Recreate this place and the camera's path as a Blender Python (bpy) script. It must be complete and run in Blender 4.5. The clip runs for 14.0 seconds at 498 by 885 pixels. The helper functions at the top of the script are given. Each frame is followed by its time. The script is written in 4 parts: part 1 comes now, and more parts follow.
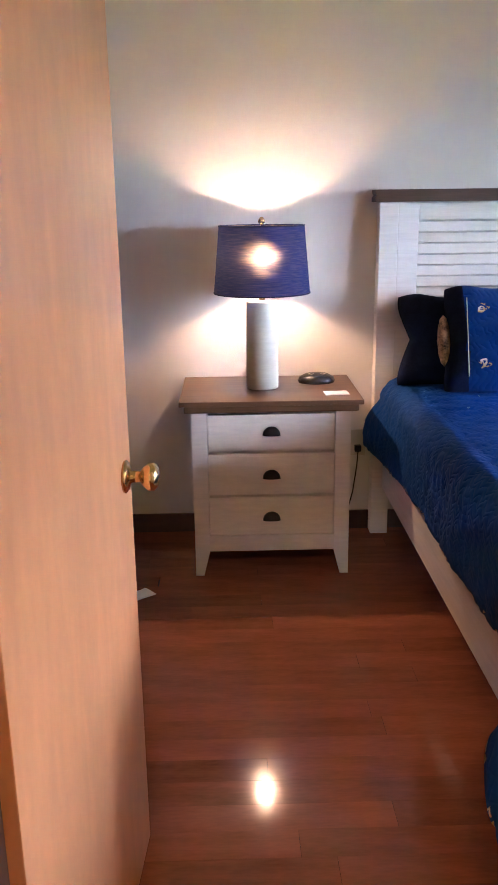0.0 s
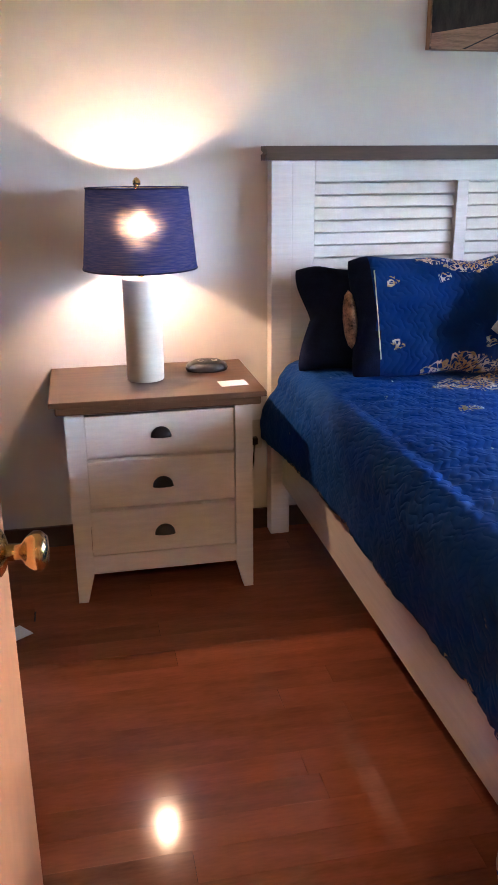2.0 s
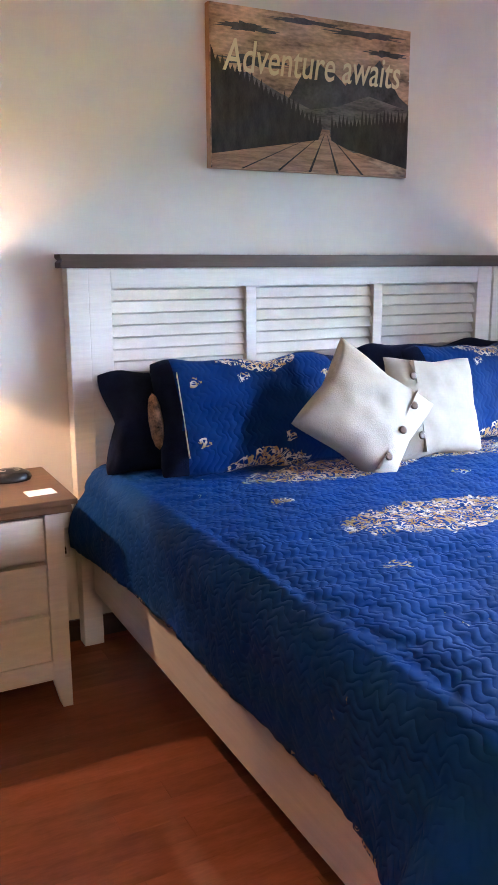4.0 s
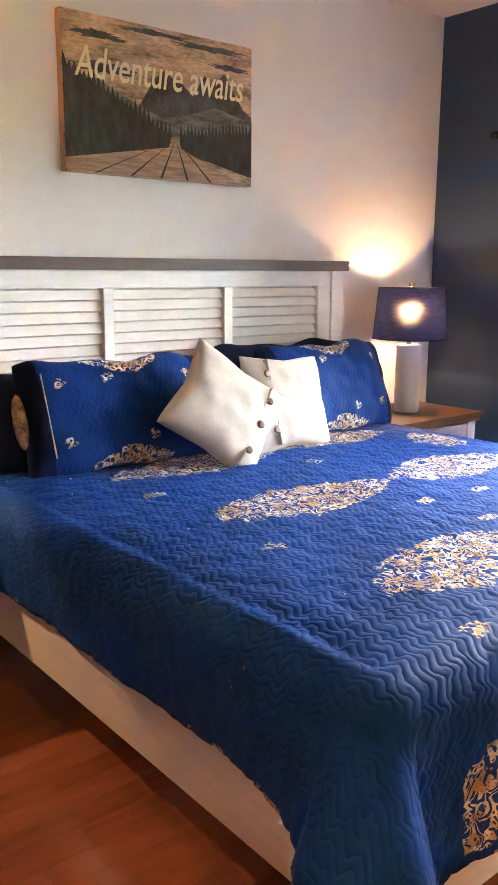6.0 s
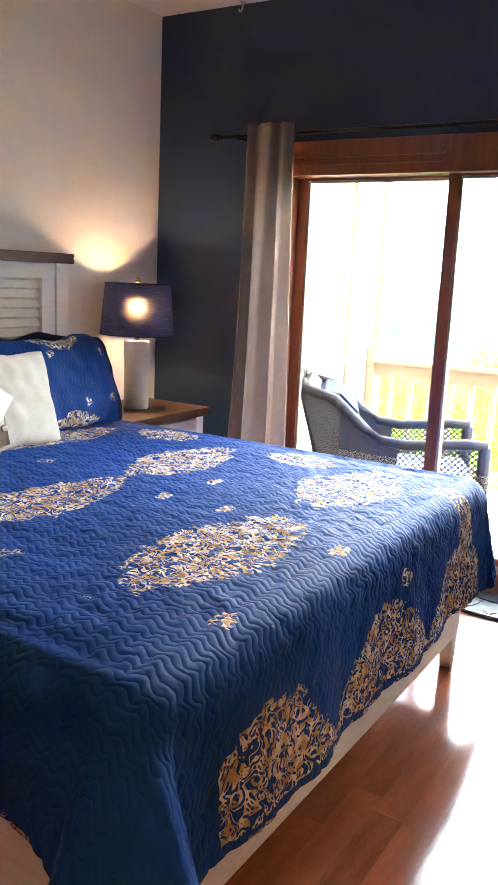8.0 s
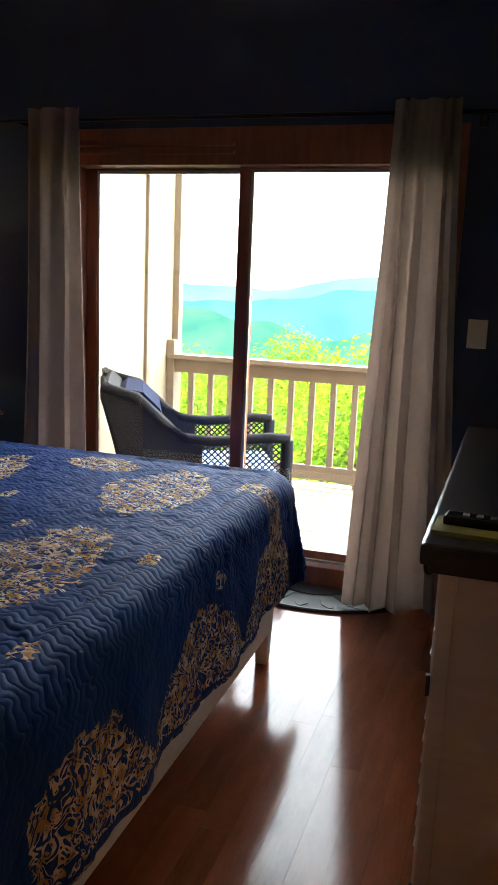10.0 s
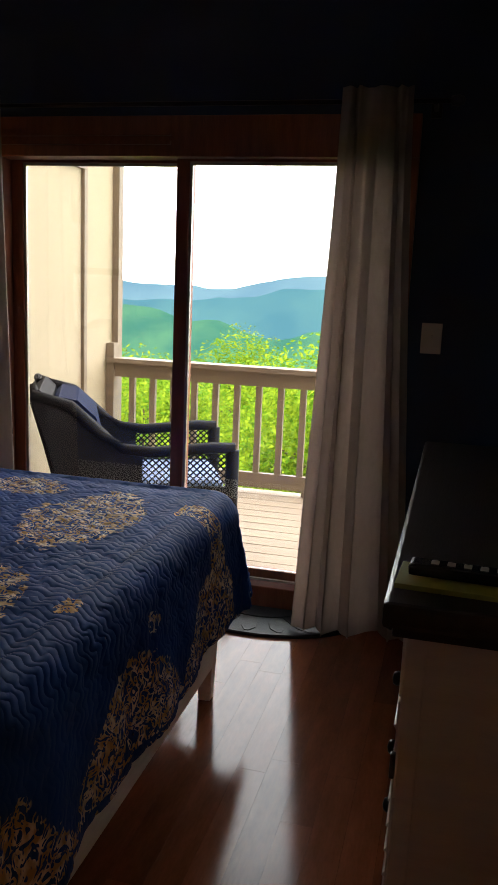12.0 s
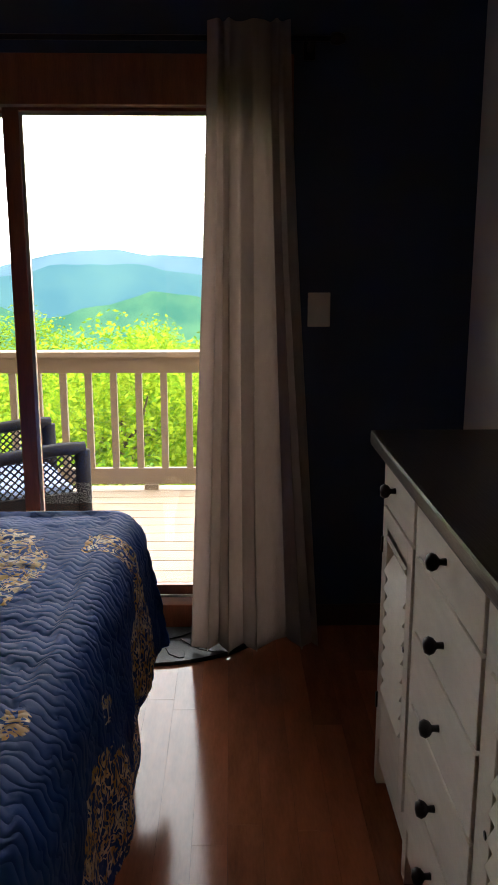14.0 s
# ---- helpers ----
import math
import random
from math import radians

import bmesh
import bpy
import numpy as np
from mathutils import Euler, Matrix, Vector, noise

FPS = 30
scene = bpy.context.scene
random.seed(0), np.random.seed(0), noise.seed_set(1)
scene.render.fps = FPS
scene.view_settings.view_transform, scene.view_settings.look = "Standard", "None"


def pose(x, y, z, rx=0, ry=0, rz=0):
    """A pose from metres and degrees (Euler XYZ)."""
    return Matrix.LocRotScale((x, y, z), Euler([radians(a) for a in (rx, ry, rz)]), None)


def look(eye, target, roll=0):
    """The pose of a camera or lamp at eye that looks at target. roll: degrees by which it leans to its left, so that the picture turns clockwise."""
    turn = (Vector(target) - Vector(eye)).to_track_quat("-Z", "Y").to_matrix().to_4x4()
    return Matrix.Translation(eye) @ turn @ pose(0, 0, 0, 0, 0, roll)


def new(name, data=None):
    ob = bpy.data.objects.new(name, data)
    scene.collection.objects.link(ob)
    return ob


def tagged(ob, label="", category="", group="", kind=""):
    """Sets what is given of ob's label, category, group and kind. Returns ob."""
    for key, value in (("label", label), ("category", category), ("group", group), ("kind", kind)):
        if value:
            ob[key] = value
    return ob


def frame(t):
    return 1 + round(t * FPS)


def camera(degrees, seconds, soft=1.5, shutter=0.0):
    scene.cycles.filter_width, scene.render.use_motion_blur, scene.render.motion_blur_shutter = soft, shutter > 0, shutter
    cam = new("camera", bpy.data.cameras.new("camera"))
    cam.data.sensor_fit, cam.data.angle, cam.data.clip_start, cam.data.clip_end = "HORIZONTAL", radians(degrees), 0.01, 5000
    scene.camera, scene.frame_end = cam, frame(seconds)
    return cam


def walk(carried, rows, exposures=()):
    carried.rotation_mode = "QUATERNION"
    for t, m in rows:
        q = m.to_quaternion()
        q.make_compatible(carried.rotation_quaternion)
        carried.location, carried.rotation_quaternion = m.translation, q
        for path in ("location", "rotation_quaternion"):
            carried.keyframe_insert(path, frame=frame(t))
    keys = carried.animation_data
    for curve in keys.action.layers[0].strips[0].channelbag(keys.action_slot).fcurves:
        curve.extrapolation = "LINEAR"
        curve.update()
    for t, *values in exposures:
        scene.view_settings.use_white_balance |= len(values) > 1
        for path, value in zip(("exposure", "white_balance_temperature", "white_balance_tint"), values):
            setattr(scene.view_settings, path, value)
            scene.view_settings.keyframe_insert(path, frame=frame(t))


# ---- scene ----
cam = camera(33.7, 14.0)
PATH = [
    (0, (0.396, 0.083, 1.406), (0.437, 2.004, 0.851), -0.7),
    (0.5, (0.421, 0.247, 1.395), (0.497, 2.158, 0.809), -0.9),
    (1, (0.432, 0.345, 1.382), (0.539, 2.235, 0.738), -3.1),
    (1.5, (0.368, 0.479, 1.374), (0.622, 2.349, 0.712), -3.0),
    (2, (0.32, 0.545, 1.399), (0.698, 2.402, 0.758), -0.4),
    (2.5, (0.339, 0.566, 1.396), (0.735, 2.446, 0.839), 2.1),
    (3, (0.352, 0.574, 1.394), (0.782, 2.465, 0.906), 2.4),
    (3.5, (0.304, 0.573, 1.399), (0.923, 2.42, 0.946), 1.0),
    (4, (0.241, 0.59, 1.41), (1.129, 2.333, 0.994), -0.3),
    (4.2, (0.212, 0.593, 1.408), (1.192, 2.289, 1.005), -0.2),
    (6.3, (0.056, 0.542, 1.411), (1.323, 2.03, 0.984), 0.6),
    (6.5, (0.042, 0.534, 1.419), (1.342, 1.988, 0.98), 0.9),
    (7, (0.034, 0.556, 1.4), (1.475, 1.876, 0.976), 1.6),
    (7.5, (0.067, 0.61, 1.383), (1.653, 1.762, 0.986), 2.0),
    (8, (0.093, 0.627, 1.39), (1.767, 1.648, 0.995), 2.6),
    (8.5, (0.114, 0.665, 1.39), (1.868, 1.536, 0.984), 3.1),
    (9, (0.15, 0.685, 1.392), (1.967, 1.403, 0.962), 3.4),
    (9.2, (0.17, 0.679, 1.381), (1.998, 1.37, 0.954), 3.1),
    (11.3, (0.262, 0.696, 1.377), (2.179, 1.138, 1.02), 2.4),
    (11.5, (0.303, 0.708, 1.386), (2.218, 1.146, 1.01), 2.4),
    (12, (0.457, 0.727, 1.388), (2.363, 1.199, 1.009), 2.4),
    (12.5, (0.565, 0.799, 1.386), (2.48, 1.215, 0.984), 1.5),
    (13, (0.666, 0.908, 1.386), (2.605, 1.166, 0.966), 0.6),
    (13.5, (0.742, 1.023, 1.378), (2.691, 1.136, 0.94), 1.0),
    (14, (0.848, 1.147, 1.374), (2.8, 1.103, 0.943), 0.0),
]

EXPOSURES = [(0.0, 2.9, 5350, 24), (4.2, 3.1, 5300, 20), (6.3, 3.4, 6450, 20), (8.0, 2.8, 6200, 15), (9.2, 1.6, 6200, 13), (10.3, 0.4, 6700, 15), (11.3, -0.55, 6900, 18), (12.5, -0.1, 7000, 19), (14.0, 0.1, 7100, 20)]
walk(cam, [(t, look(eye, target, roll)) for t, eye, target, roll in PATH], EXPOSURES)

# ---- world and sun ----
world = bpy.data.worlds.new("world")
scene.world = world
world.use_nodes = True
wn, wl = world.node_tree.nodes, world.node_tree.links
wn.clear()
sky = wn.new("ShaderNodeTexSky")
sky.sky_type, sky.sun_disc, sky.sun_elevation, sky.sun_rotation = "NISHITA", False, radians(48), radians(-70)
sky.dust_density = 2.5
bg = wn.new("ShaderNodeBackground")
bg.inputs["Strength"].default_value = 0.15
haze = wn.new("ShaderNodeBackground")
haze.inputs["Color"].default_value, haze.inputs["Strength"].default_value = (0.88, 0.95, 1.0, 1), 13.0
mixw, outw = wn.new("ShaderNodeMixShader"), wn.new("ShaderNodeOutputWorld")
mixw.inputs["Fac"].default_value = 0.75
wl.new(sky.outputs[0], bg.inputs["Color"])
wl.new(bg.outputs[0], mixw.inputs[1])
wl.new(haze.outputs[0], mixw.inputs[2])
wl.new(mixw.outputs[0], outw.inputs["Surface"])
sun = new("sun", bpy.data.lights.new("sun", "SUN"))
sun.data.energy, sun.data.angle, sun.data.color = 2.6, radians(10), (1.0, 0.95, 0.86)
sun.matrix_world = look((-20, 8, 26), (0, 0, 0))


# ---- materials ----
def material(name, color, rough=0.6, metal=0.0, vary=0.12, scale=6.0, stretch=(1, 1, 1), bump=0.0, bump_scale=60.0, random_tone=0.0, coat=0.0, coords="Object"):
    """A principled material with colour variation at two scales and a fine relief."""
    m = bpy.data.materials.new(name)
    m.use_nodes = True
    n, l = m.node_tree.nodes, m.node_tree.links
    p = n["Principled BSDF"]
    p.inputs["Roughness"].default_value, p.inputs["Metallic"].default_value = rough, metal
    p.inputs["Coat Weight"].default_value = coat
    p.inputs["Coat Roughness"].default_value = 0.12
    tc, mp = n.new("ShaderNodeTexCoord"), n.new("ShaderNodeMapping")
    mp.inputs["Scale"].default_value = stretch
    l.new(tc.outputs[coords], mp.inputs["Vector"])
    a, b = n.new("ShaderNodeTexNoise"), n.new("ShaderNodeTexNoise")
    a.inputs["Scale"].default_value, a.inputs["Detail"].default_value = scale, 6
    b.inputs["Scale"].default_value, b.inputs["Detail"].default_value = scale * 7, 4
    l.new(mp.outputs[0], a.inputs["Vector"])
    l.new(mp.outputs[0], b.inputs["Vector"])
    add = n.new("ShaderNodeMath")
    add.operation = "MULTIPLY_ADD"
    add.inputs[1].default_value = 0.5
    l.new(b.outputs["Fac"], add.inputs[0])
    l.new(a.outputs["Fac"], add.inputs[2])
    tone = add.outputs[0]
    if random_tone:
        info, more = n.new("ShaderNodeObjectInfo"), n.new("ShaderNodeMath")
        more.operation = "MULTIPLY_ADD"
        more.inputs[1].default_value = random_tone
        l.new(info.outputs["Random"], more.inputs[0])
        l.new(tone, more.inputs[2])
        tone = more.outputs[0]
    ramp = n.new("ShaderNodeMapRange")
    ramp.inputs["From Min"].default_value, ramp.inputs["From Max"].default_value = 0.35, 1.15 + random_tone
    ramp.inputs["To Min"].default_value, ramp.inputs["To Max"].default_value = 1 - vary * 1.5, 1 + vary * 1.5
    l.new(tone, ramp.inputs["Value"])
    mul = n.new("ShaderNodeMix")
    mul.data_type, mul.blend_type = "RGBA", "MULTIPLY"
    mul.inputs["Factor"].default_value = 1
    mul.inputs["A"].default_value = (*color, 1)
    l.new(ramp.outputs[0], mul.inputs["B"])
    l.new(mul.outputs["Result"], p.inputs["Base Color"])
    if bump:
        c, bp = n.new("ShaderNodeTexNoise"), n.new("ShaderNodeBump")
        c.inputs["Scale"].default_value, c.inputs["Detail"].default_value = bump_scale, 3
        bp.inputs["Strength"].default_value, bp.inputs["Distance"].default_value = bump, 0.004
        l.new(mp.outputs[0], c.inputs["Vector"])
        l.new(c.outputs["Fac"], bp.inputs["Height"])
        l.new(bp.outputs[0], p.inputs["Normal"])
    return m


def emitter(name, color, strength):
    m = bpy.data.materials.new(name)
    m.use_nodes = True
    p = m.node_tree.nodes["Principled BSDF"]
    p.inputs["Base Color"].default_value = (*color, 1)
    p.inputs["Emission Color"].default_value = (*color, 1)
    p.inputs["Emission Strength"].default_value = strength
    return m


def bulb_material():
    """Clear bulb glass that glows."""
    m = bpy.data.materials.new("lit_bulb")
    m.use_nodes = True
    n, l = m.node_tree.nodes, m.node_tree.links
    n.clear()
    out, add = n.new("ShaderNodeOutputMaterial"), n.new("ShaderNodeAddShader")
    clear, glow = n.new("ShaderNodeBsdfTransparent"), n.new("ShaderNodeEmission")
    glow.inputs["Color"].default_value, glow.inputs["Strength"].default_value = (1.0, 0.62, 0.30, 1), 14.0
    l.new(clear.outputs[0], add.inputs[0])
    l.new(glow.outputs[0], add.inputs[1])
    l.new(add.outputs[0], out.inputs["Surface"])
    return m


def leaf_material():
    """Thin leaves that let light through, in two greens."""
    m = bpy.data.materials.new("bright_leaf")
    m.use_nodes = True
    n, l = m.node_tree.nodes, m.node_tree.links
    n.clear()
    out, mix = n.new("ShaderNodeOutputMaterial"), n.new("ShaderNodeMixShader")
    d, t = n.new("ShaderNodeBsdfDiffuse"), n.new("ShaderNodeBsdfTranslucent")
    g, r, x = n.new("ShaderNodeNewGeometry"), n.new("ShaderNodeMapRange"), n.new("ShaderNodeMix")
    x.data_type = "RGBA"
    x.inputs["A"].default_value, x.inputs["B"].default_value = (0.09, 0.21, 0.015, 1), (0.31, 0.40, 0.03, 1)
    l.new(g.outputs["Random Per Island"], r.inputs["Value"])
    l.new(r.outputs[0], x.inputs["Factor"])
    l.new(x.outputs["Result"], d.inputs["Color"])
    l.new(x.outputs["Result"], t.inputs["Color"])
    mix.inputs["Fac"].default_value = 0.45
    l.new(d.outputs[0], mix.inputs[1])
    l.new(t.outputs[0], mix.inputs[2])
    l.new(mix.outputs[0], out.inputs["Surface"])
    return m


def glass_material():
    m = bpy.data.materials.new("pane_glass")
    m.use_nodes = True
    n, l = m.node_tree.nodes, m.node_tree.links
    n.clear()
    out, mix = n.new("ShaderNodeOutputMaterial"), n.new("ShaderNodeMixShader")
    clear, gloss, fres = n.new("ShaderNodeBsdfTransparent"), n.new("ShaderNodeBsdfGlossy"), n.new("ShaderNodeFresnel")
    fres.inputs["IOR"].default_value = 1.5
    gloss.inputs["Roughness"].default_value = 0.01
    clear.inputs["Color"].default_value = (0.93, 0.95, 0.94, 1)
    l.new(fres.outputs[0], mix.inputs["Fac"])
    l.new(clear.outputs[0], mix.inputs[1])
    l.new(gloss.outputs[0], mix.inputs[2])
    l.new(mix.outputs[0], out.inputs["Surface"])
    return m


def shade_material(name, color, light):
    """Thin woven fabric: diffuse, translucent and slightly open between the threads."""
    m = bpy.data.materials.new(name)
    m.use_nodes = True
    n, l = m.node_tree.nodes, m.node_tree.links
    n.clear()
    out = n.new("ShaderNodeOutputMaterial")
    diff, trans, clear = n.new("ShaderNodeBsdfDiffuse"), n.new("ShaderNodeBsdfTranslucent"), n.new("ShaderNodeBsdfTransparent")
    diff.inputs["Color"].default_value, trans.inputs["Color"].default_value = (*color, 1), (*light, 1)
    tc, mp, no = n.new("ShaderNodeTexCoord"), n.new("ShaderNodeMapping"), n.new("ShaderNodeTexNoise")
    mp.inputs["Scale"].default_value = (5, 5, 110)
    no.inputs["Scale"].default_value, no.inputs["Detail"].default_value = 4, 5
    l.new(tc.outputs["Object"], mp.inputs["Vector"])
    l.new(mp.outputs[0], no.inputs["Vector"])
    gap = n.new("ShaderNodeMapRange")
    gap.inputs["From Min"].default_value, gap.inputs["From Max"].default_value = 0.42, 0.75
    gap.inputs["To Min"].default_value, gap.inputs["To Max"].default_value = 0.0002, 0.0045
    soft, haze_amount, three = n.new("ShaderNodeBsdfRefraction"), n.new("ShaderNodeMath"), n.new("ShaderNodeMixShader")
    soft.inputs["Color"].default_value = (1.0, 0.86, 0.74, 1)
    soft.inputs["Roughness"].default_value, soft.inputs["IOR"].default_value = 0.62, 1.5
    haze_amount.operation = "MULTIPLY"
    haze_amount.inputs[1].default_value = 9.0
    l.new(no.outputs["Fac"], gap.inputs["Value"])
    one, two = n.new("ShaderNodeMixShader"), n.new("ShaderNodeMixShader")
    one.inputs["Fac"].default_value = 0.22
    l.new(diff.outputs[0], one.inputs[1])
    l.new(trans.outputs[0], one.inputs[2])
    l.new(gap.outputs[0], two.inputs["Fac"])
    l.new(one.outputs[0], two.inputs[1])
    l.new(clear.outputs[0], two.inputs[2])
    l.new(gap.outputs[0], haze_amount.inputs[0])
    l.new(haze_amount.outputs[0], three.inputs["Fac"])
    l.new(two.outputs[0], three.inputs[1])
    l.new(soft.outputs[0], three.inputs[2])
    l.new(three.outputs[0], out.inputs["Surface"])
    return m


def drape_material(name, color, through_share):
    """Woven curtain cloth that lets part of the daylight through."""
    m = material(name, color, 0.85, vary=0.1, scale=8, stretch=(1, 1, 0.4), bump=0.25, bump_scale=300)
    n, l = m.node_tree.nodes, m.node_tree.links
    p = n["Principled BSDF"]
    mix, tr = n.new("ShaderNodeMixShader"), n.new("ShaderNodeBsdfTranslucent")
    mix.inputs["Fac"].default_value = through_share
    l.new(p.inputs["Base Color"].links[0].from_socket, tr.inputs["Color"])
    l.new(p.outputs[0], mix.inputs[1])
    l.new(tr.outputs[0], mix.inputs[2])
    l.new(mix.outputs[0], n["Material Output"].inputs["Surface"])
    return m


def quilt_material(name, color, gold, scale=31.0, quilt=1.0):
    """Stitched cotton with a woven scroll motif where the attribute 'motif' is set."""
    m = bpy.data.materials.new(name)
    m.use_nodes = True
    n, l = m.node_tree.nodes, m.node_tree.links
    p = n["Principled BSDF"]
    p.inputs["Roughness"].default_value = 0.65
    p.inputs["Specular IOR Level"].default_value = 0.13
    p.inputs["Specular Tint"].default_value = (0.22, 0.5, 1.0, 1)
    tc = n.new("ShaderNodeTexCoord")

    def ridge(sc, dist, lo, hi):
        a, s, ab, r = n.new("ShaderNodeTexNoise"), n.new("ShaderNodeMath"), n.new("ShaderNodeMath"), n.new("ShaderNodeMapRange")
        a.inputs["Scale"].default_value, a.inputs["Detail"].default_value, a.inputs["Distortion"].default_value = sc, 1.0, dist
        s.operation, ab.operation = "SUBTRACT", "ABSOLUTE"
        s.inputs[1].default_value = 0.5
        r.inputs["From Min"].default_value, r.inputs["From Max"].default_value = lo, hi
        r.interpolation_type = "SMOOTHSTEP"
        l.new(tc.outputs["Object"], a.inputs["Vector"])
        l.new(a.outputs["Fac"], s.inputs[0])
        l.new(s.outputs[0], ab.inputs[0])
        l.new(ab.outputs[0], r.inputs["Value"])
        return r.outputs[0]

    def calc(op, a, b=None, c=None):
        q = n.new("ShaderNodeMath")
        q.operation = op
        for k, v in enumerate((a, b, c)):
            if v is None:
                continue
            if isinstance(v, (int, float)):
                q.inputs[k].default_value = v
            else:
                l.new(v, q.inputs[k])
        return q.outputs[0]

    # wavy stitched channels that run down the length of the cloth
    cloth, parts, drift = n.new("ShaderNodeAttribute"), n.new("ShaderNodeSeparateXYZ"), n.new("ShaderNodeTexNoise")
    cloth.attribute_name = "cloth"
    drift.inputs["Scale"].default_value, drift.inputs["Detail"].default_value = 13.0, 2.0
    l.new(cloth.outputs["Vector"], parts.inputs[0])
    l.new(cloth.outputs["Vector"], drift.inputs["Vector"])
    zig = calc("SINE", calc("MULTIPLY_ADD", drift.outputs["Fac"], 9.0, calc("MULTIPLY", parts.outputs[1], 2 * math.pi / 0.052)))
    row = calc("MULTIPLY_ADD", drift.outputs["Fac"], 2.2, calc("MULTIPLY_ADD", zig, 0.34, calc("MULTIPLY", parts.outputs[0], 1 / 0.023)))
    stitch = calc("POWER", calc("ABSOLUTE", calc("SINE", calc("MULTIPLY", row, math.pi))), 0.6)
    swirl = ridge(scale * 0.85, 2.2, 0.088, 0.06)
    att = n.new("ShaderNodeAttribute")
    att.attribute_name = "motif"
    edge = n.new("ShaderNodeTexNoise")
    edge.inputs["Scale"].default_value, edge.inputs["Detail"].default_value = 24, 2
    l.new(tc.outputs["Object"], edge.inputs["Vector"])
    wob = n.new("ShaderNodeMath")
    wob.operation = "MULTIPLY_ADD"
    wob.inputs[1].default_value = 1.1
    l.new(edge.outputs["Fac"], wob.inputs[0])
    l.new(att.outputs["Fac"], wob.inputs[2])
    cut = n.new("ShaderNodeMapRange")
    cut.inputs["From Min"].default_value, cut.inputs["From Max"].default_value = 0.82, 0.92
    l.new(wob.outputs[0], cut.inputs["Value"])
    both = n.new("ShaderNodeMath")
    both.operation = "MULTIPLY"
    l.new(cut.outputs[0], both.inputs[0])
    l.new(swirl, both.inputs[1])
    tint = n.new("ShaderNodeTexNoise")
    tint.inputs["Scale"].default_value = 30
    l.new(tc.outputs["Object"], tint.inputs["Vector"])
    goldmix = n.new("ShaderNodeMix")
    goldmix.data_type = "RGBA"
    goldmix.inputs["A"].default_value, goldmix.inputs["B"].default_value = (*gold, 1), (0.74, 0.62, 0.48, 1)
    tr = n.new("ShaderNodeMapRange")
    tr.inputs["From Min"].default_value, tr.inputs["From Max"].default_value = 0.42, 0.62
    l.new(tint.outputs["Fac"], tr.inputs["Value"])
    l.new(tr.outputs[0], goldmix.inputs["Factor"])
    wash = n.new("ShaderNodeTexNoise")
    wash.inputs["Scale"].default_value, wash.inputs["Detail"].default_value = 9, 5
    l.new(tc.outputs["Object"], wash.inputs["Vector"])
    base = n.new("ShaderNodeMix")
    base.data_type = "RGBA"
    base.inputs["A"].default_value = (*[c * 0.75 for c in color], 1)
    base.inputs["B"].default_value = (*[c * 1.25 for c in color], 1)
    l.new(wash.outputs["Fac"], base.inputs["Factor"])
    fin = n.new("ShaderNodeMix")
    fin.data_type = "RGBA"
    l.new(both.outputs[0], fin.inputs["Factor"])
    l.new(base.outputs["Result"], fin.inputs["A"])
    l.new(goldmix.outputs["Result"], fin.inputs["B"])
    l.new(fin.outputs["Result"], p.inputs["Base Color"])
    bp = n.new("ShaderNodeBump")
    bp.inputs["Strength"].default_value, bp.inputs["Distance"].default_value = 0.24 * quilt, 0.009
    l.new(stitch, bp.inputs["Height"])
    l.new(bp.outputs[0], p.inputs["Normal"])
    return m


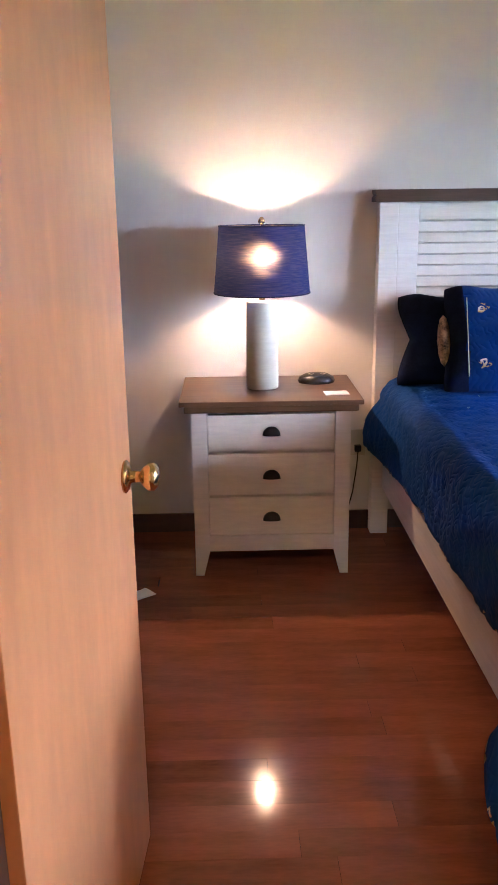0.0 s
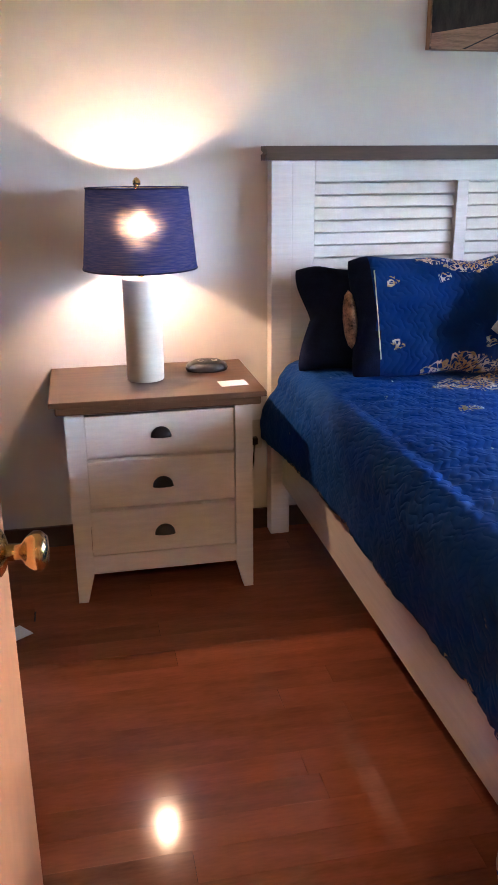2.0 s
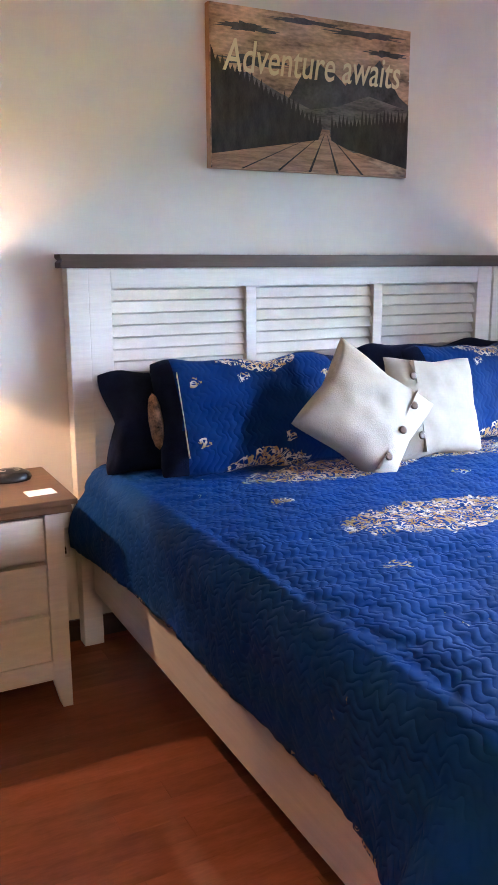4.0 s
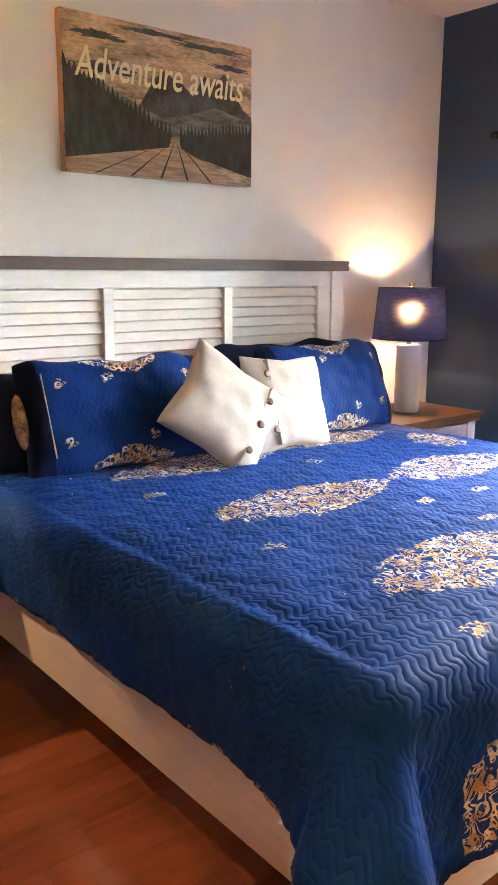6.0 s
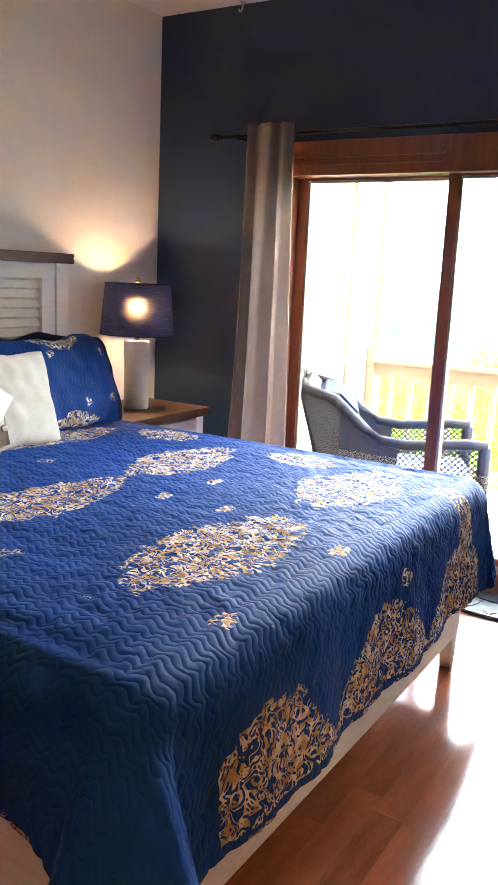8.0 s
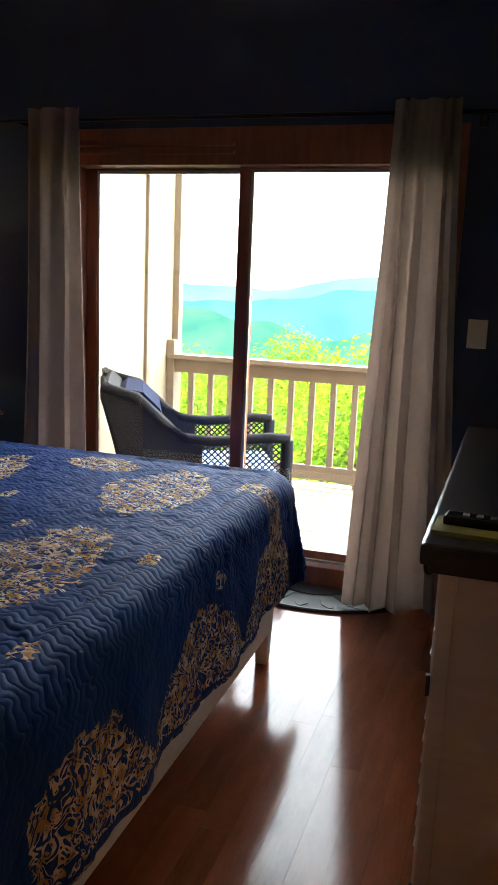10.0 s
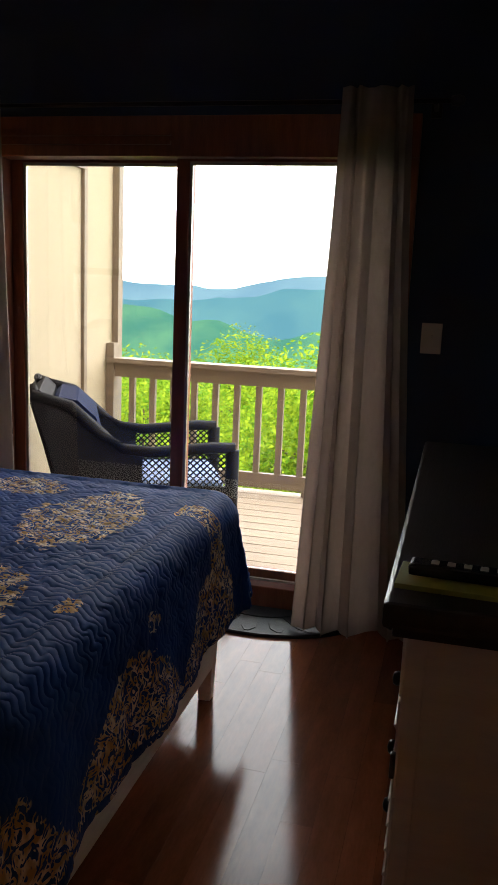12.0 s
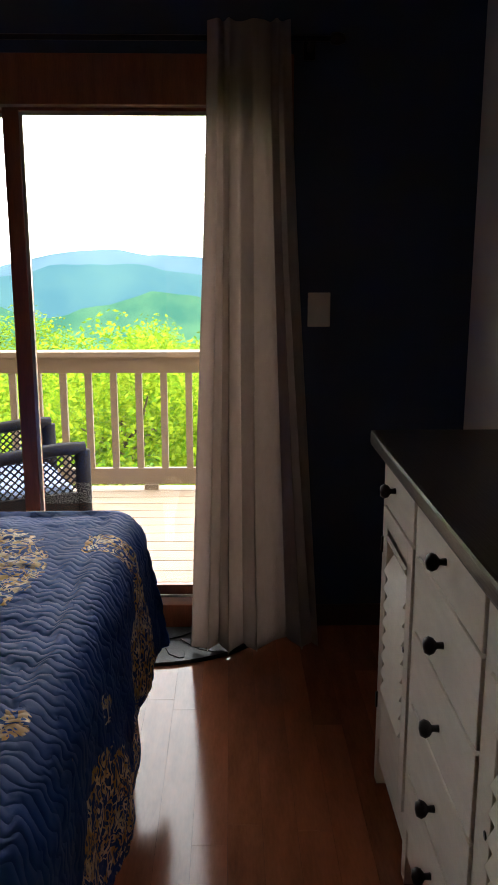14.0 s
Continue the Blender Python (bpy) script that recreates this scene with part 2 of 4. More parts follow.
M = {
    "wall": material("cream_wall_paint", (0.75, 0.725, 0.68), 0.6, vary=0.03, scale=2, bump=0.12, bump_scale=220),
    "navy_wall": material("dark_navy_wall_paint", (0.014, 0.034, 0.084), 0.38, vary=0.08, scale=2, bump=0.15, bump_scale=200),
    "ceiling": material("white_ceiling_paint", (0.78, 0.74, 0.68), 0.8, vary=0.03, scale=3, bump=0.2, bump_scale=150),
    "plank": material("cherry_laminate", (0.26, 0.082, 0.036), 0.12, vary=0.38, scale=3.4, stretch=(1.3, 6, 1), random_tone=0.45, bump=0.03, bump_scale=14),
    "subfloor": material("dark_subfloor", (0.03, 0.012, 0.008), 0.8),
    "base": material("dark_stained_wood", (0.055, 0.022, 0.014), 0.4, vary=0.25, scale=5, stretch=(1, 8, 8)),
    "door": material("varnished_birch_veneer", (0.64, 0.28, 0.115), 0.3, vary=0.2, scale=1.6, stretch=(2.4, 2.4, 0.8), bump=0.02, bump_scale=30, coat=0.25),
    "brass": material("worn_brass", (0.55, 0.36, 0.14), 0.22, metal=1.0, vary=0.15, scale=30),
    "white_wood": material("brushed_white_painted_wood", (0.80, 0.77, 0.73), 0.45, vary=0.07, scale=5, stretch=(1, 1, 14), bump=0.12, bump_scale=26),
    "white_rail": material("brushed_white_painted_wood_lengthwise", (0.81, 0.77, 0.71), 0.45, vary=0.07, scale=5, stretch=(3, 1, 14), bump=0.1, bump_scale=26),
    "brown_top": material("walnut_stained_top", (0.10, 0.050, 0.023), 0.38, vary=0.3, scale=4, stretch=(1.4, 14, 14), bump=0.05, bump_scale=20),
    "cap": material("greyed_walnut_cap", (0.085, 0.05, 0.032), 0.5, vary=0.25, scale=4, stretch=(1, 14, 14)),
    "dark_metal": material("oil_rubbed_bronze", (0.03, 0.026, 0.026), 0.32, metal=0.8, vary=0.2, scale=30),
    "ceramic": material("ivory_brushed_ceramic", (0.66, 0.63, 0.53), 0.33, vary=0.06, scale=12, stretch=(1, 1, 6)),
    "black_plastic": material("black_plastic", (0.018, 0.018, 0.02), 0.25, vary=0.2, scale=30),
    "paper": material("white_paper", (0.85, 0.83, 0.82), 0.7, vary=0.04),
    "navy_cloth": material("navy_cotton", (0.008, 0.013, 0.04), 0.85, vary=0.25, scale=25, bump=0.3, bump_scale=90),
    "cream_cloth": material("cream_linen", (0.46, 0.42, 0.35), 0.85, vary=0.08, scale=10, bump=0.3, bump_scale=240),
    "button": material("brown_wooden_button", (0.10, 0.055, 0.03), 0.4, vary=0.2, scale=60),
    "trim_wood": material("redwood_door_frame", (0.27, 0.085, 0.04), 0.4, vary=0.25, scale=4, stretch=(9, 9, 1.2)),
    "alu": material("pale_anodised_strip", (0.55, 0.50, 0.42), 0.35, metal=0.6, vary=0.08),
    "curtain": drape_material("greige_curtain_cloth", (0.43, 0.345, 0.292), 0.08),
    "rubber": material("black_rubber_mat", (0.022, 0.028, 0.028), 0.55, vary=0.25, scale=18, bump=0.3, bump_scale=120),
    "deck": material("weathered_deck_board", (0.34, 0.25, 0.17), 0.7, vary=0.2, scale=3, stretch=(9, 1, 1), random_tone=0.25, bump=0.3, bump_scale=25),
    "rail": material("tan_painted_railing", (0.25, 0.185, 0.13), 0.6, vary=0.12, scale=5, stretch=(1, 1, 3), bump=0.1),
    "siding": material("tan_stucco_panel", (0.43, 0.345, 0.225), 0.8, vary=0.06, scale=3, stretch=(3, 3, 1), bump=0.15, bump_scale=90),
    "wicker": material("dark_brown_wicker", (0.013, 0.011, 0.012), 0.6, vary=0.4, scale=60, stretch=(1, 1, 3), bump=0.8, bump_scale=130),
    "blue_cushion": material("blue_grey_cushion", (0.16, 0.22, 0.36), 0.85, vary=0.12, scale=12, bump=0.2),
    "leaf": leaf_material(),
    "bark": material("brown_bark", (0.09, 0.06, 0.04), 0.9, vary=0.4, scale=8, bump=0.5),
    "plate": material("ivory_plastic_plate", (0.62, 0.57, 0.47), 0.4, vary=0.04),
    "ground": material("forest_floor", (0.08, 0.13, 0.02), 0.9, vary=0.5, scale=0.3, bump=0.4, bump_scale=2),
    "green_paper": material("yellow_green_paper", (0.45, 0.48, 0.12), 0.6, vary=0.08),
    "black_top": material("espresso_dresser_top", (0.03, 0.022, 0.018), 0.28, vary=0.4, scale=6, stretch=(1, 10, 10), bump=0.25, bump_scale=20),
    "dresser": material("white_painted_dresser_wood", (0.80, 0.75, 0.66), 0.42, vary=0.06, scale=5, stretch=(2, 1, 8), bump=0.08, bump_scale=26),
    "glass": glass_material(),
    "shade": shade_material("navy_linen_shade", (0.020, 0.034, 0.125), (0.010, 0.012, 0.030)),
    "bulb": bulb_material(),
    "hall_fill": emitter("fill_diffuser", (1.0, 0.57, 0.19), 15.0),
    "quilt": quilt_material("royal_blue_quilted_cotton", (0.009, 0.046, 0.205), (0.44, 0.26, 0.095)),
    "sham": quilt_material("royal_blue_quilted_sham", (0.007, 0.032, 0.145), (0.46, 0.27, 0.10), 30.0, 0.8),
    "print_sky": material("print_sunset_sky", (0.46, 0.30, 0.19), 0.7, vary=0.9, scale=5, stretch=(1, 1, 3.0)),
    "print_dark": material("print_dark_forest", (0.038, 0.030, 0.027), 0.7, vary=0.6, scale=14, stretch=(3, 1, 1)),
    "print_hill": material("print_grey_hill", (0.15, 0.135, 0.125), 0.7, vary=0.8, scale=9, stretch=(1, 1, 4)),
    "print_peak": material("print_slate_peak", (0.075, 0.072, 0.075), 0.7, vary=0.6, scale=14),
    "print_road": material("print_wooden_road", (0.36, 0.21, 0.13), 0.7, vary=0.5, scale=8, stretch=(1, 1, 12)),
    "lining": material("gold_brown_scroll_cloth", (0.20, 0.11, 0.06), 0.8, vary=1.3, scale=22),
    "letters": material("cream_letters", (0.80, 0.68, 0.42), 0.6, vary=0.05),
    "frame_wood": material("light_wood_edge", (0.42, 0.25, 0.13), 0.5, vary=0.2, scale=8),
}


M["plank"].node_tree.nodes["Principled BSDF"].inputs["Specular IOR Level"].default_value = 0.32
for key in ("navy_cloth", "wicker", "curtain", "cream_cloth"):
    M[key].node_tree.nodes["Principled BSDF"].inputs["Specular IOR Level"].default_value = 0.1


# ---- building helpers ----
def box(bm, x0, y0, z0, x1, y1, z1, bevel=0.0, taper=None):
    """A box into bm; its edges rounded by bevel."""
    r = bmesh.ops.create_cube(bm, size=1)
    vs = r["verts"]
    for v in vs:
        v.co = Vector((x0 + (v.co.x + 0.5) * (x1 - x0), y0 + (v.co.y + 0.5) * (y1 - y0), z0 + (v.co.z + 0.5) * (z1 - z0)))
    if bevel:
        es = list({e for v in vs for e in v.link_edges})
        bmesh.ops.bevel(bm, geom=es, offset=bevel, segments=2, affect="EDGES", profile=0.6)
    return bm


def boxes(*specs, bevel=0.0):
    bm = bmesh.new()
    for s in specs:
        box(bm, *s, bevel=bevel)
    return bm


def lathe(profile, cx=0, cy=0, cz=0, seg=32, axis="z"):
    """A turned shape from (radius, height) pairs."""
    bm = bmesh.new()
    rings = []
    for r, h in profile:
        ring = []
        for k in range(seg):
            a = 2 * math.pi * k / seg
            p = (r * math.cos(a), r * math.sin(a), h)
            if axis == "y":
                p = (p[0], -p[2], p[1])
            if axis == "x":
                p = (p[2], p[0], p[1])
            ring.append(bm.verts.new((cx + p[0], cy + p[1], cz + p[2])))
        rings.append(ring)
    for a, b in zip(rings, rings[1:]):
        for k in range(seg):
            bm.faces.new((a[k], a[(k + 1) % seg], b[(k + 1) % seg], b[k]))
    for ring, r in ((rings[0], profile[0][0]), (rings[-1], profile[-1][0])):
        if r > 1e-4 and profile[0] != profile[-1]:
            bm.faces.new(ring)
    bmesh.ops.remove_doubles(bm, verts=bm.verts, dist=1e-5)
    bmesh.ops.recalc_face_normals(bm, faces=bm.faces)
    return bm


def prism(points, axis, a, b):
    """A flat outline drawn out along an axis from a to b."""
    bm = bmesh.new()
    put = {"x": lambda u, v, w: (w, u, v), "y": lambda u, v, w: (u, w, v), "z": lambda u, v, w: (u, v, w)}[axis]
    lo = [bm.verts.new(put(u, v, a)) for u, v in points]
    hi = [bm.verts.new(put(u, v, b)) for u, v in points]
    bm.faces.new(lo)
    bm.faces.new(hi)
    for k in range(len(points)):
        bm.faces.new((lo[k], lo[(k + 1) % len(points)], hi[(k + 1) % len(points)], hi[k]))
    bmesh.ops.recalc_face_normals(bm, faces=bm.faces)
    return bm


def tube(points, r, seg=8):
    """A round bar along points."""
    bm = bmesh.new()
    rings = []
    for i, p in enumerate(points):
        d = (Vector(points[min(i + 1, len(points) - 1)]) - Vector(points[max(i - 1, 0)])).normalized()
        u = d.orthogonal().normalized()
        w = d.cross(u)
        rr = r[i] if isinstance(r, (list, tuple)) else r
        rings.append([bm.verts.new(Vector(p) + rr * (math.cos(2 * math.pi * k / seg) * u + math.sin(2 * math.pi * k / seg) * w)) for k in range(seg)])
    for a, b in zip(rings, rings[1:]):
        best = min(range(seg), key=lambda k: (a[0].co - b[k].co).length)
        for k in range(seg):
            bm.faces.new((a[k], a[(k + 1) % seg], b[(best + k + 1) % seg], b[(best + k) % seg]))
    bm.faces.new(rings[0])
    bm.faces.new(rings[-1])
    bmesh.ops.recalc_face_normals(bm, faces=bm.faces)
    return bm


def finish(name, bm, mat, smooth=False):
    me = bpy.data.meshes.new(name)
    bm.to_mesh(me)
    bm.free()
    me.materials.append(M[mat])
    if smooth:
        me.polygons.foreach_set("use_smooth", [True] * len(me.polygons))
    return new(name, me)


def part(name, bm, mat, parent, label="", smooth=False):
    ob = finish(name, bm, mat, smooth)
    ob.parent = parent
    if label:
        tagged(ob, label)
    return ob


def thing(name, label, category, group="", at=(0, 0, 0), rz=0):
    ob = tagged(new(name), label, category, group)
    ob.matrix_world = pose(*at, 0, 0, rz)
    return ob


def setting(name, bm, mat, label="", category=""):
    return tagged(finish(name, bm, mat), label, category, kind="structure")


# ---- room shell ----
XW, XE, YS, YN, ZC = -0.95, 3.80, 0.29, 3.54, 2.71
setting("wall_north", boxes((XW - 0.1, YN, -0.1, XE + 0.2, YN + 0.12, ZC + 0.1)), "wall", "cream painted bedroom wall behind the bed", "wall")
DY0, DY1, DZ0, DZ1 = 0.98, 2.77, 0.06, 2.00
setting("wall_east", boxes((XE, YS - 0.1, -0.1, XE + 0.16, DY0, ZC + 0.1), (XE, DY1, -0.1, XE + 0.16, YN, ZC + 0.1), (XE, DY0, DZ1, XE + 0.16, DY1, ZC + 0.1), (XE, DY0, -0.1, XE + 0.16, DY1, DZ0)), "navy_wall", "dark navy painted wall around the sliding door", "wall")
setting("wall_south", boxes((1.15, YS - 0.12, -0.1, XE, YS, ZC + 0.1)), "wall", "cream painted wall behind the dresser", "wall")
# Unseen wall, coloured dark so little daylight bounces onto the bed's side.
setting("wall_west", boxes((XW - 0.12, -2.3, -0.1, XW, YN, ZC + 0.1)), "navy_wall", "unseen plain wall coloured dark navy against bounced daylight", "wall")
setting("wall_stub", boxes((XW, 0.80, -0.1, 0.08, 0.90, ZC + 0.1)), "wall", "short cream wall beside the wooden door", "wall")
setting("wall_hall_east", boxes((1.15, -2.3, -0.1, 1.27, YS - 0.12, ZC + 0.1)), "wall", "plain cream hall wall", "wall")
setting("wall_hall_south", boxes((XW, -2.42, -0.1, 1.27, -2.3, ZC + 0.1)), "wall", "plain cream hall wall", "wall")
setting("ceiling", boxes((XW - 0.2, -2.5, ZC, XE + 0.2, YN + 0.2, ZC + 0.15)), "ceiling", "white painted flat ceiling", "ceiling")
setting("baseboard", boxes((XW, YN - 0.014, 0, XE - 0.014, YN, 0.085), bevel=0.003), "base", "dark-stained baseboard along the bed wall", "baseboard")
setting("baseboard_east", boxes((XE - 0.014, DY1 + 0.1, 0, XE, YN, 0.085), (XE - 0.014, YS + 0.014, 0, XE, DY0 - 0.1, 0.085), bevel=0.003), "base", "dark-stained baseboard under the navy wall", "baseboard")
setting("baseboard_south", boxes((1.15, YS, 0, XE - 0.014, YS + 0.014, 0.085), bevel=0.003), "base", "dark-stained baseboard behind the dresser", "baseboard")
floor = setting("floor", boxes((XW - 0.1, YS - 0.1, -0.12, XE + 0.02, YN + 0.05, -0.012), (XW - 0.1, -2.4, -0.12, 1.2, YS - 0.1, -0.012)), "subfloor", "dark cherry laminate plank floor with a glossy finish", "floor")

# ---- wooden door, swung open ----
def door_leaf():
    d = tagged(new("door_1"), "open varnished birch veneer flush door with brass knob", "door", kind="structure")
    ang = math.degrees(math.atan2(1.66 - 0.905, 0.191 - 0.135))
    d.matrix_world = pose(0.135, 0.905, 0, 0, 0, ang)
    w = math.hypot(1.66 - 0.905, 0.191 - 0.135)
    part("door_panel", boxes((0, 0, 0.012, w, 0.035, 2.03), bevel=0.002), "door", d)
    k = part("knob", lathe([(0.0001, 0), (0.031, 0.0), (0.033, 0.004), (0.026, 0.009), (0.012, 0.014), (0.011, 0.032), (0.02, 0.038), (0.0275, 0.048), (0.0275, 0.058), (0.02, 0.066), (0.0001, 0.068)], w - 0.065, -0.0005, 0.905, 28, "y"), "brass", d, "worn brass round door knob", True)
    part("latch_plate", boxes((w - 0.001, 0.006, 0.87, w + 0.0015, 0.029, 0.935)), "brass", d)
    for z in (0.25, 1.75):
        part("hinge", lathe([(0.006, -0.045), (0.006, 0.045)], -0.004, -0.004, z, 10), "brass", d)
door_leaf()
setting("door_jamb", boxes((0.08, 0.79, 0, 0.115, 0.905, 2.06), (0.02, 0.7875, 0, 0.085, 0.80, 2.10)), "base", "dark-stained wooden door jamb", "trim")

# ---- sliding patio door ----
def patio_door():
    d = tagged(new("window_1"), "two-panel sliding patio door in reddish wood frame", "patio door", kind="structure")
    x0, x1 = 3.785, 3.92
    part("head_frame", boxes((x0, DY0 - 0.05, 1.885, x1, DY1 + 0.03, DZ1 + 0.045), bevel=0.004), "trim_wood", d)
    part("head_bead", boxes((x0 - 0.012, 1.93, 1.93, x0, DY1, 1.945), (x0 - 0.012, 1.93, 1.965, x0, DY1, 1.975)), "trim_wood", d)
    part("side_jamb", boxes((x0, DY1 - 0.05, 0.1, x1, DY1 + 0.03, 1.885), bevel=0.003), "trim_wood", d)
    part("side_jamb", boxes((x0, DY0 - 0.05, 0.1, x1, DY0 + 0.03, 1.885), bevel=0.003), "trim_wood", d)
    part("sill", boxes((x0, DY0 - 0.05, 0.0, 3.99, DY1 + 0.03, 0.092), bevel=0.004), "trim_wood", d, "worn reddish wooden sill")
    part("sill_track", boxes((3.86, DY0 + 0.03, 0.092, 3.99, DY1 - 0.05, 0.10), (3.875, DY0 + 0.03, 0.10, 3.88, DY1 - 0.05, 0.112), (3.92, DY0 + 0.03, 0.10, 3.925, DY1 - 0.05, 0.112)), "alu", d, "grey metal door track")
    for a, b, xx in ((1.868, DY1 - 0.05, 3.895), (DY0 + 0.03, 1.922, 3.84)):
        q = part("sash", boxes((xx, a, 0.113, xx + 0.035, a + 0.055, 1.885), (xx, b - 0.055, 0.113, xx + 0.035, b, 1.885), (xx, a + 0.055, 1.875, xx + 0.035, b - 0.055, 1.885), (xx, a + 0.055, 0.113, xx + 0.035, b - 0.055, 0.15), bevel=0.002), "trim_wood", d)
        part("glazing_bead", boxes((xx + 0.008, b - 0.067, 0.15, xx + 0.024, b - 0.0555, 1.872), (xx + 0.008, a + 0.0555, 0.15, xx + 0.024, a + 0.067, 1.872), (xx + 0.008, a + 0.067, 1.862, xx + 0.024, b - 0.067, 1.8745)), "alu", q)
        g = part("pane", boxes((xx + 0.014, a + 0.067, 0.1505, xx + 0.018, b - 0.067, 1.862)), "glass", q)
        g.visible_shadow = False
patio_door()


# ---- curtains ----
def curtain(name, yt0, yt1, yb0, yb1, folds, seed):
    c = thing(name, "greige pleated curtain panel on a dark rod", "curtain", "curtains", (3.66, (yt0 + yt1) / 2, 0))
    bm = bmesh.new()
    rnd = random.Random(seed)
    ph = [rnd.uniform(-0.5, 0.5) for _ in range(folds + 2)]
    nu, nv = folds * 14, 40
    oy, grid = (yt0 + yt1) / 2, []
    for j in range(nv + 1):
        v = j / nv
        z = 2.105 - v * 2.09
        flare = v ** 1.4
        row = []
        for i in range(nu + 1):
            u = i / nu
            k = u * folds
            a = yt0 + u * (yt1 - yt0)
            b = yb0 + u * (yb1 - yb0)
            amp = 0.020 + 0.024 * v
            sway = k + 0.22 * math.sin(2.3 * k + ph[0] * 4 + 1.1 * v) + 0.1 * math.sin(5.1 * k + ph[1] * 6)
            f = math.sin(2 * math.pi * sway) * amp * (0.75 + 0.5 * math.sin(1.7 * k + ph[2] * 9) ** 2)
            y = a + (b - a) * flare + 0.012 * math.sin(4 * math.pi * sway) * v
            x = f - 0.042 - 0.03 * v ** 3 + 0.012 * math.sin(5 * v + 2.0 * k) * v
            row.append(bm.verts.new((x, y - oy, z + 0.008 * math.sin(9 * u) * v)))
        grid.append(row)
    for r0, r1 in zip(grid, grid[1:]):
        for i in range(nu):
            bm.faces.new((r0[i], r0[i + 1], r1[i + 1], r1[i]))
    bmesh.ops.solidify(bm, geom=bm.faces[:], thickness=0.003)
    part("curtain_cloth", bm, "curtain", c, smooth=True)
curtain("curtain", 2.60, 2.86, 2.54, 2.93, 3, 3)
curtain("curtain", 0.955, 1.215, 0.83, 1.30, 4, 8)
rod = thing("curtain_rod", "thin dark bronze curtain rod with end caps", "curtain rod", at=(3.66, 1.9, 2.062))
part("rod", lathe([(0.009, -1.18), (0.009, 1.10)], 0, 0, 0, 14, "y"), "dark_metal", rod, smooth=True)
for y in (-1.10, 1.18):
    part("finial", lathe([(0.0001, -0.03), (0.018, -0.022), (0.02, 0), (0.014, 0.02), (0.0001, 0.024)], 0, y, 0, 16, "y"), "dark_metal", rod, smooth=True)
for y in (-1.02, 1.05):
    part("bracket", boxes((0.0, y - 0.008, -0.012, 0.1385, y + 0.008, 0.012), (0.128, y - 0.02, -0.035, 0.1395, y + 0.02, 0.035), bevel=0.002), "dark_metal", rod)

# ---- bed ----
def bed():
    b = thing("bed", "white-painted wooden king bed frame with louvered headboard", "bed", at=(2.01, 3.45, 0))
    ox, oy = 2.01, 3.45
    def P(name, specs, mat, bevel=0.003, label=""):
        return part(name, boxes(*[(s[0] - ox, s[1] - oy, s[2], s[3] - ox, s[4] - oy, s[5]) for s in specs], bevel=bevel), mat, b, label)
    head = P("headboard_frame", [(1.00, 3.462, 0.0, 1.075, 3.53, 1.41), (2.95, 3.462, 0.0, 3.025, 3.53, 1.41),
             (1.077, 3.472, 0.45, 1.16, 3.52, 1.41), (2.865, 3.472, 0.45, 2.948, 3.52, 1.41),
             (1.16, 3.472, 1.34, 2.865, 3.52, 1.41), (1.16, 3.472, 0.45, 2.865, 3.52, 0.62),
             (1.70, 3.472, 0.62, 1.745, 3.52, 1.34), (2.30, 3.472, 0.62, 2.345, 3.52, 1.34)], "white_wood", 0.003)
    slat_mesh = {}
    for a, c in ((1.16, 1.70), (1.745, 2.30), (2.345, 2.865)):
        z = 0.66
        while z < 1.33:
            w = c - a - 0.004
            key = round(w, 3)
            if key not in slat_mesh:
                bm = boxes((-w / 2, -0.004, -0.0205, w / 2, 0.004, 0.0205), bevel=0.002)
                bmesh.ops.rotate(bm, verts=bm.verts, cent=(0, 0, 0), matrix=Matrix.Rotation(radians(-26), 3, "X"))
                o = part("louver_slat", bm, "white_rail", b)
                slat_mesh[key] = o.data
            else:
                o = new("louver_slat", slat_mesh[key])
                o.parent = b
            o.location = ((a + c) / 2 - ox, 3.494 - oy, z)
            z += 0.0435
    bm = prism([(-1.036, 0), (1.036, 0), (1.036, 0.018), (1.028, 0.026), (1.036, 0.034), (1.036, 0.047), (-1.036, 0.047), (-1.036, 0.034), (-1.028, 0.026), (-1.036, 0.018)], "y", 0.0, 0.08)
    bmesh.ops.translate(bm, verts=bm.verts, vec=(0.002, 3.446 - oy, 1.4115))
    part("headboard_cap", bm, "cap", b, "greyed walnut cap rail")
    P("side_rail", [(1.045, 1.47, 0.215, 1.08, 3.46, 0.40)], "white_rail")
    P("side_rail", [(2.945, 1.47, 0.215, 2.98, 3.46, 0.40)], "white_rail")
    P("foot_rail", [(1.10, 1.425, 0.13, 2.93, 1.465, 0.36)], "white_rail")
    for x in (1.03, 2.90):
        bm = bmesh.new()
        box(bm, x - ox, 1.42 - oy, 0.0, x + 0.07 - ox, 1.49 - oy, 0.40)
        for v in bm.verts:
            if v.co.z < 0.01:
                v.co.x = x + 0.035 - ox + (v.co.x - (x + 0.035 - ox)) * 0.6
                v.co.y = 1.455 - oy + (v.co.y - (1.455 - oy)) * 0.6
        bmesh.ops.bevel(bm, geom=bm.edges[:], offset=0.003, segments=1, affect="EDGES")
        part("foot_leg", bm, "white_wood", b)
    mt = thing("mattress", "thick mattress under the quilted coverlet", "mattress", at=(2.01, 2.45, 0.36))
    part("mattress_body", boxes((-0.90, -0.95, 0.0, 0.90, 1.0, 0.30), bevel=0.06), "paper", mt, smooth=True)
    P("slat_base", [(1.081, 1.47, 0.30, 2.944, 3.455, 0.355)], "white_rail")
bed()


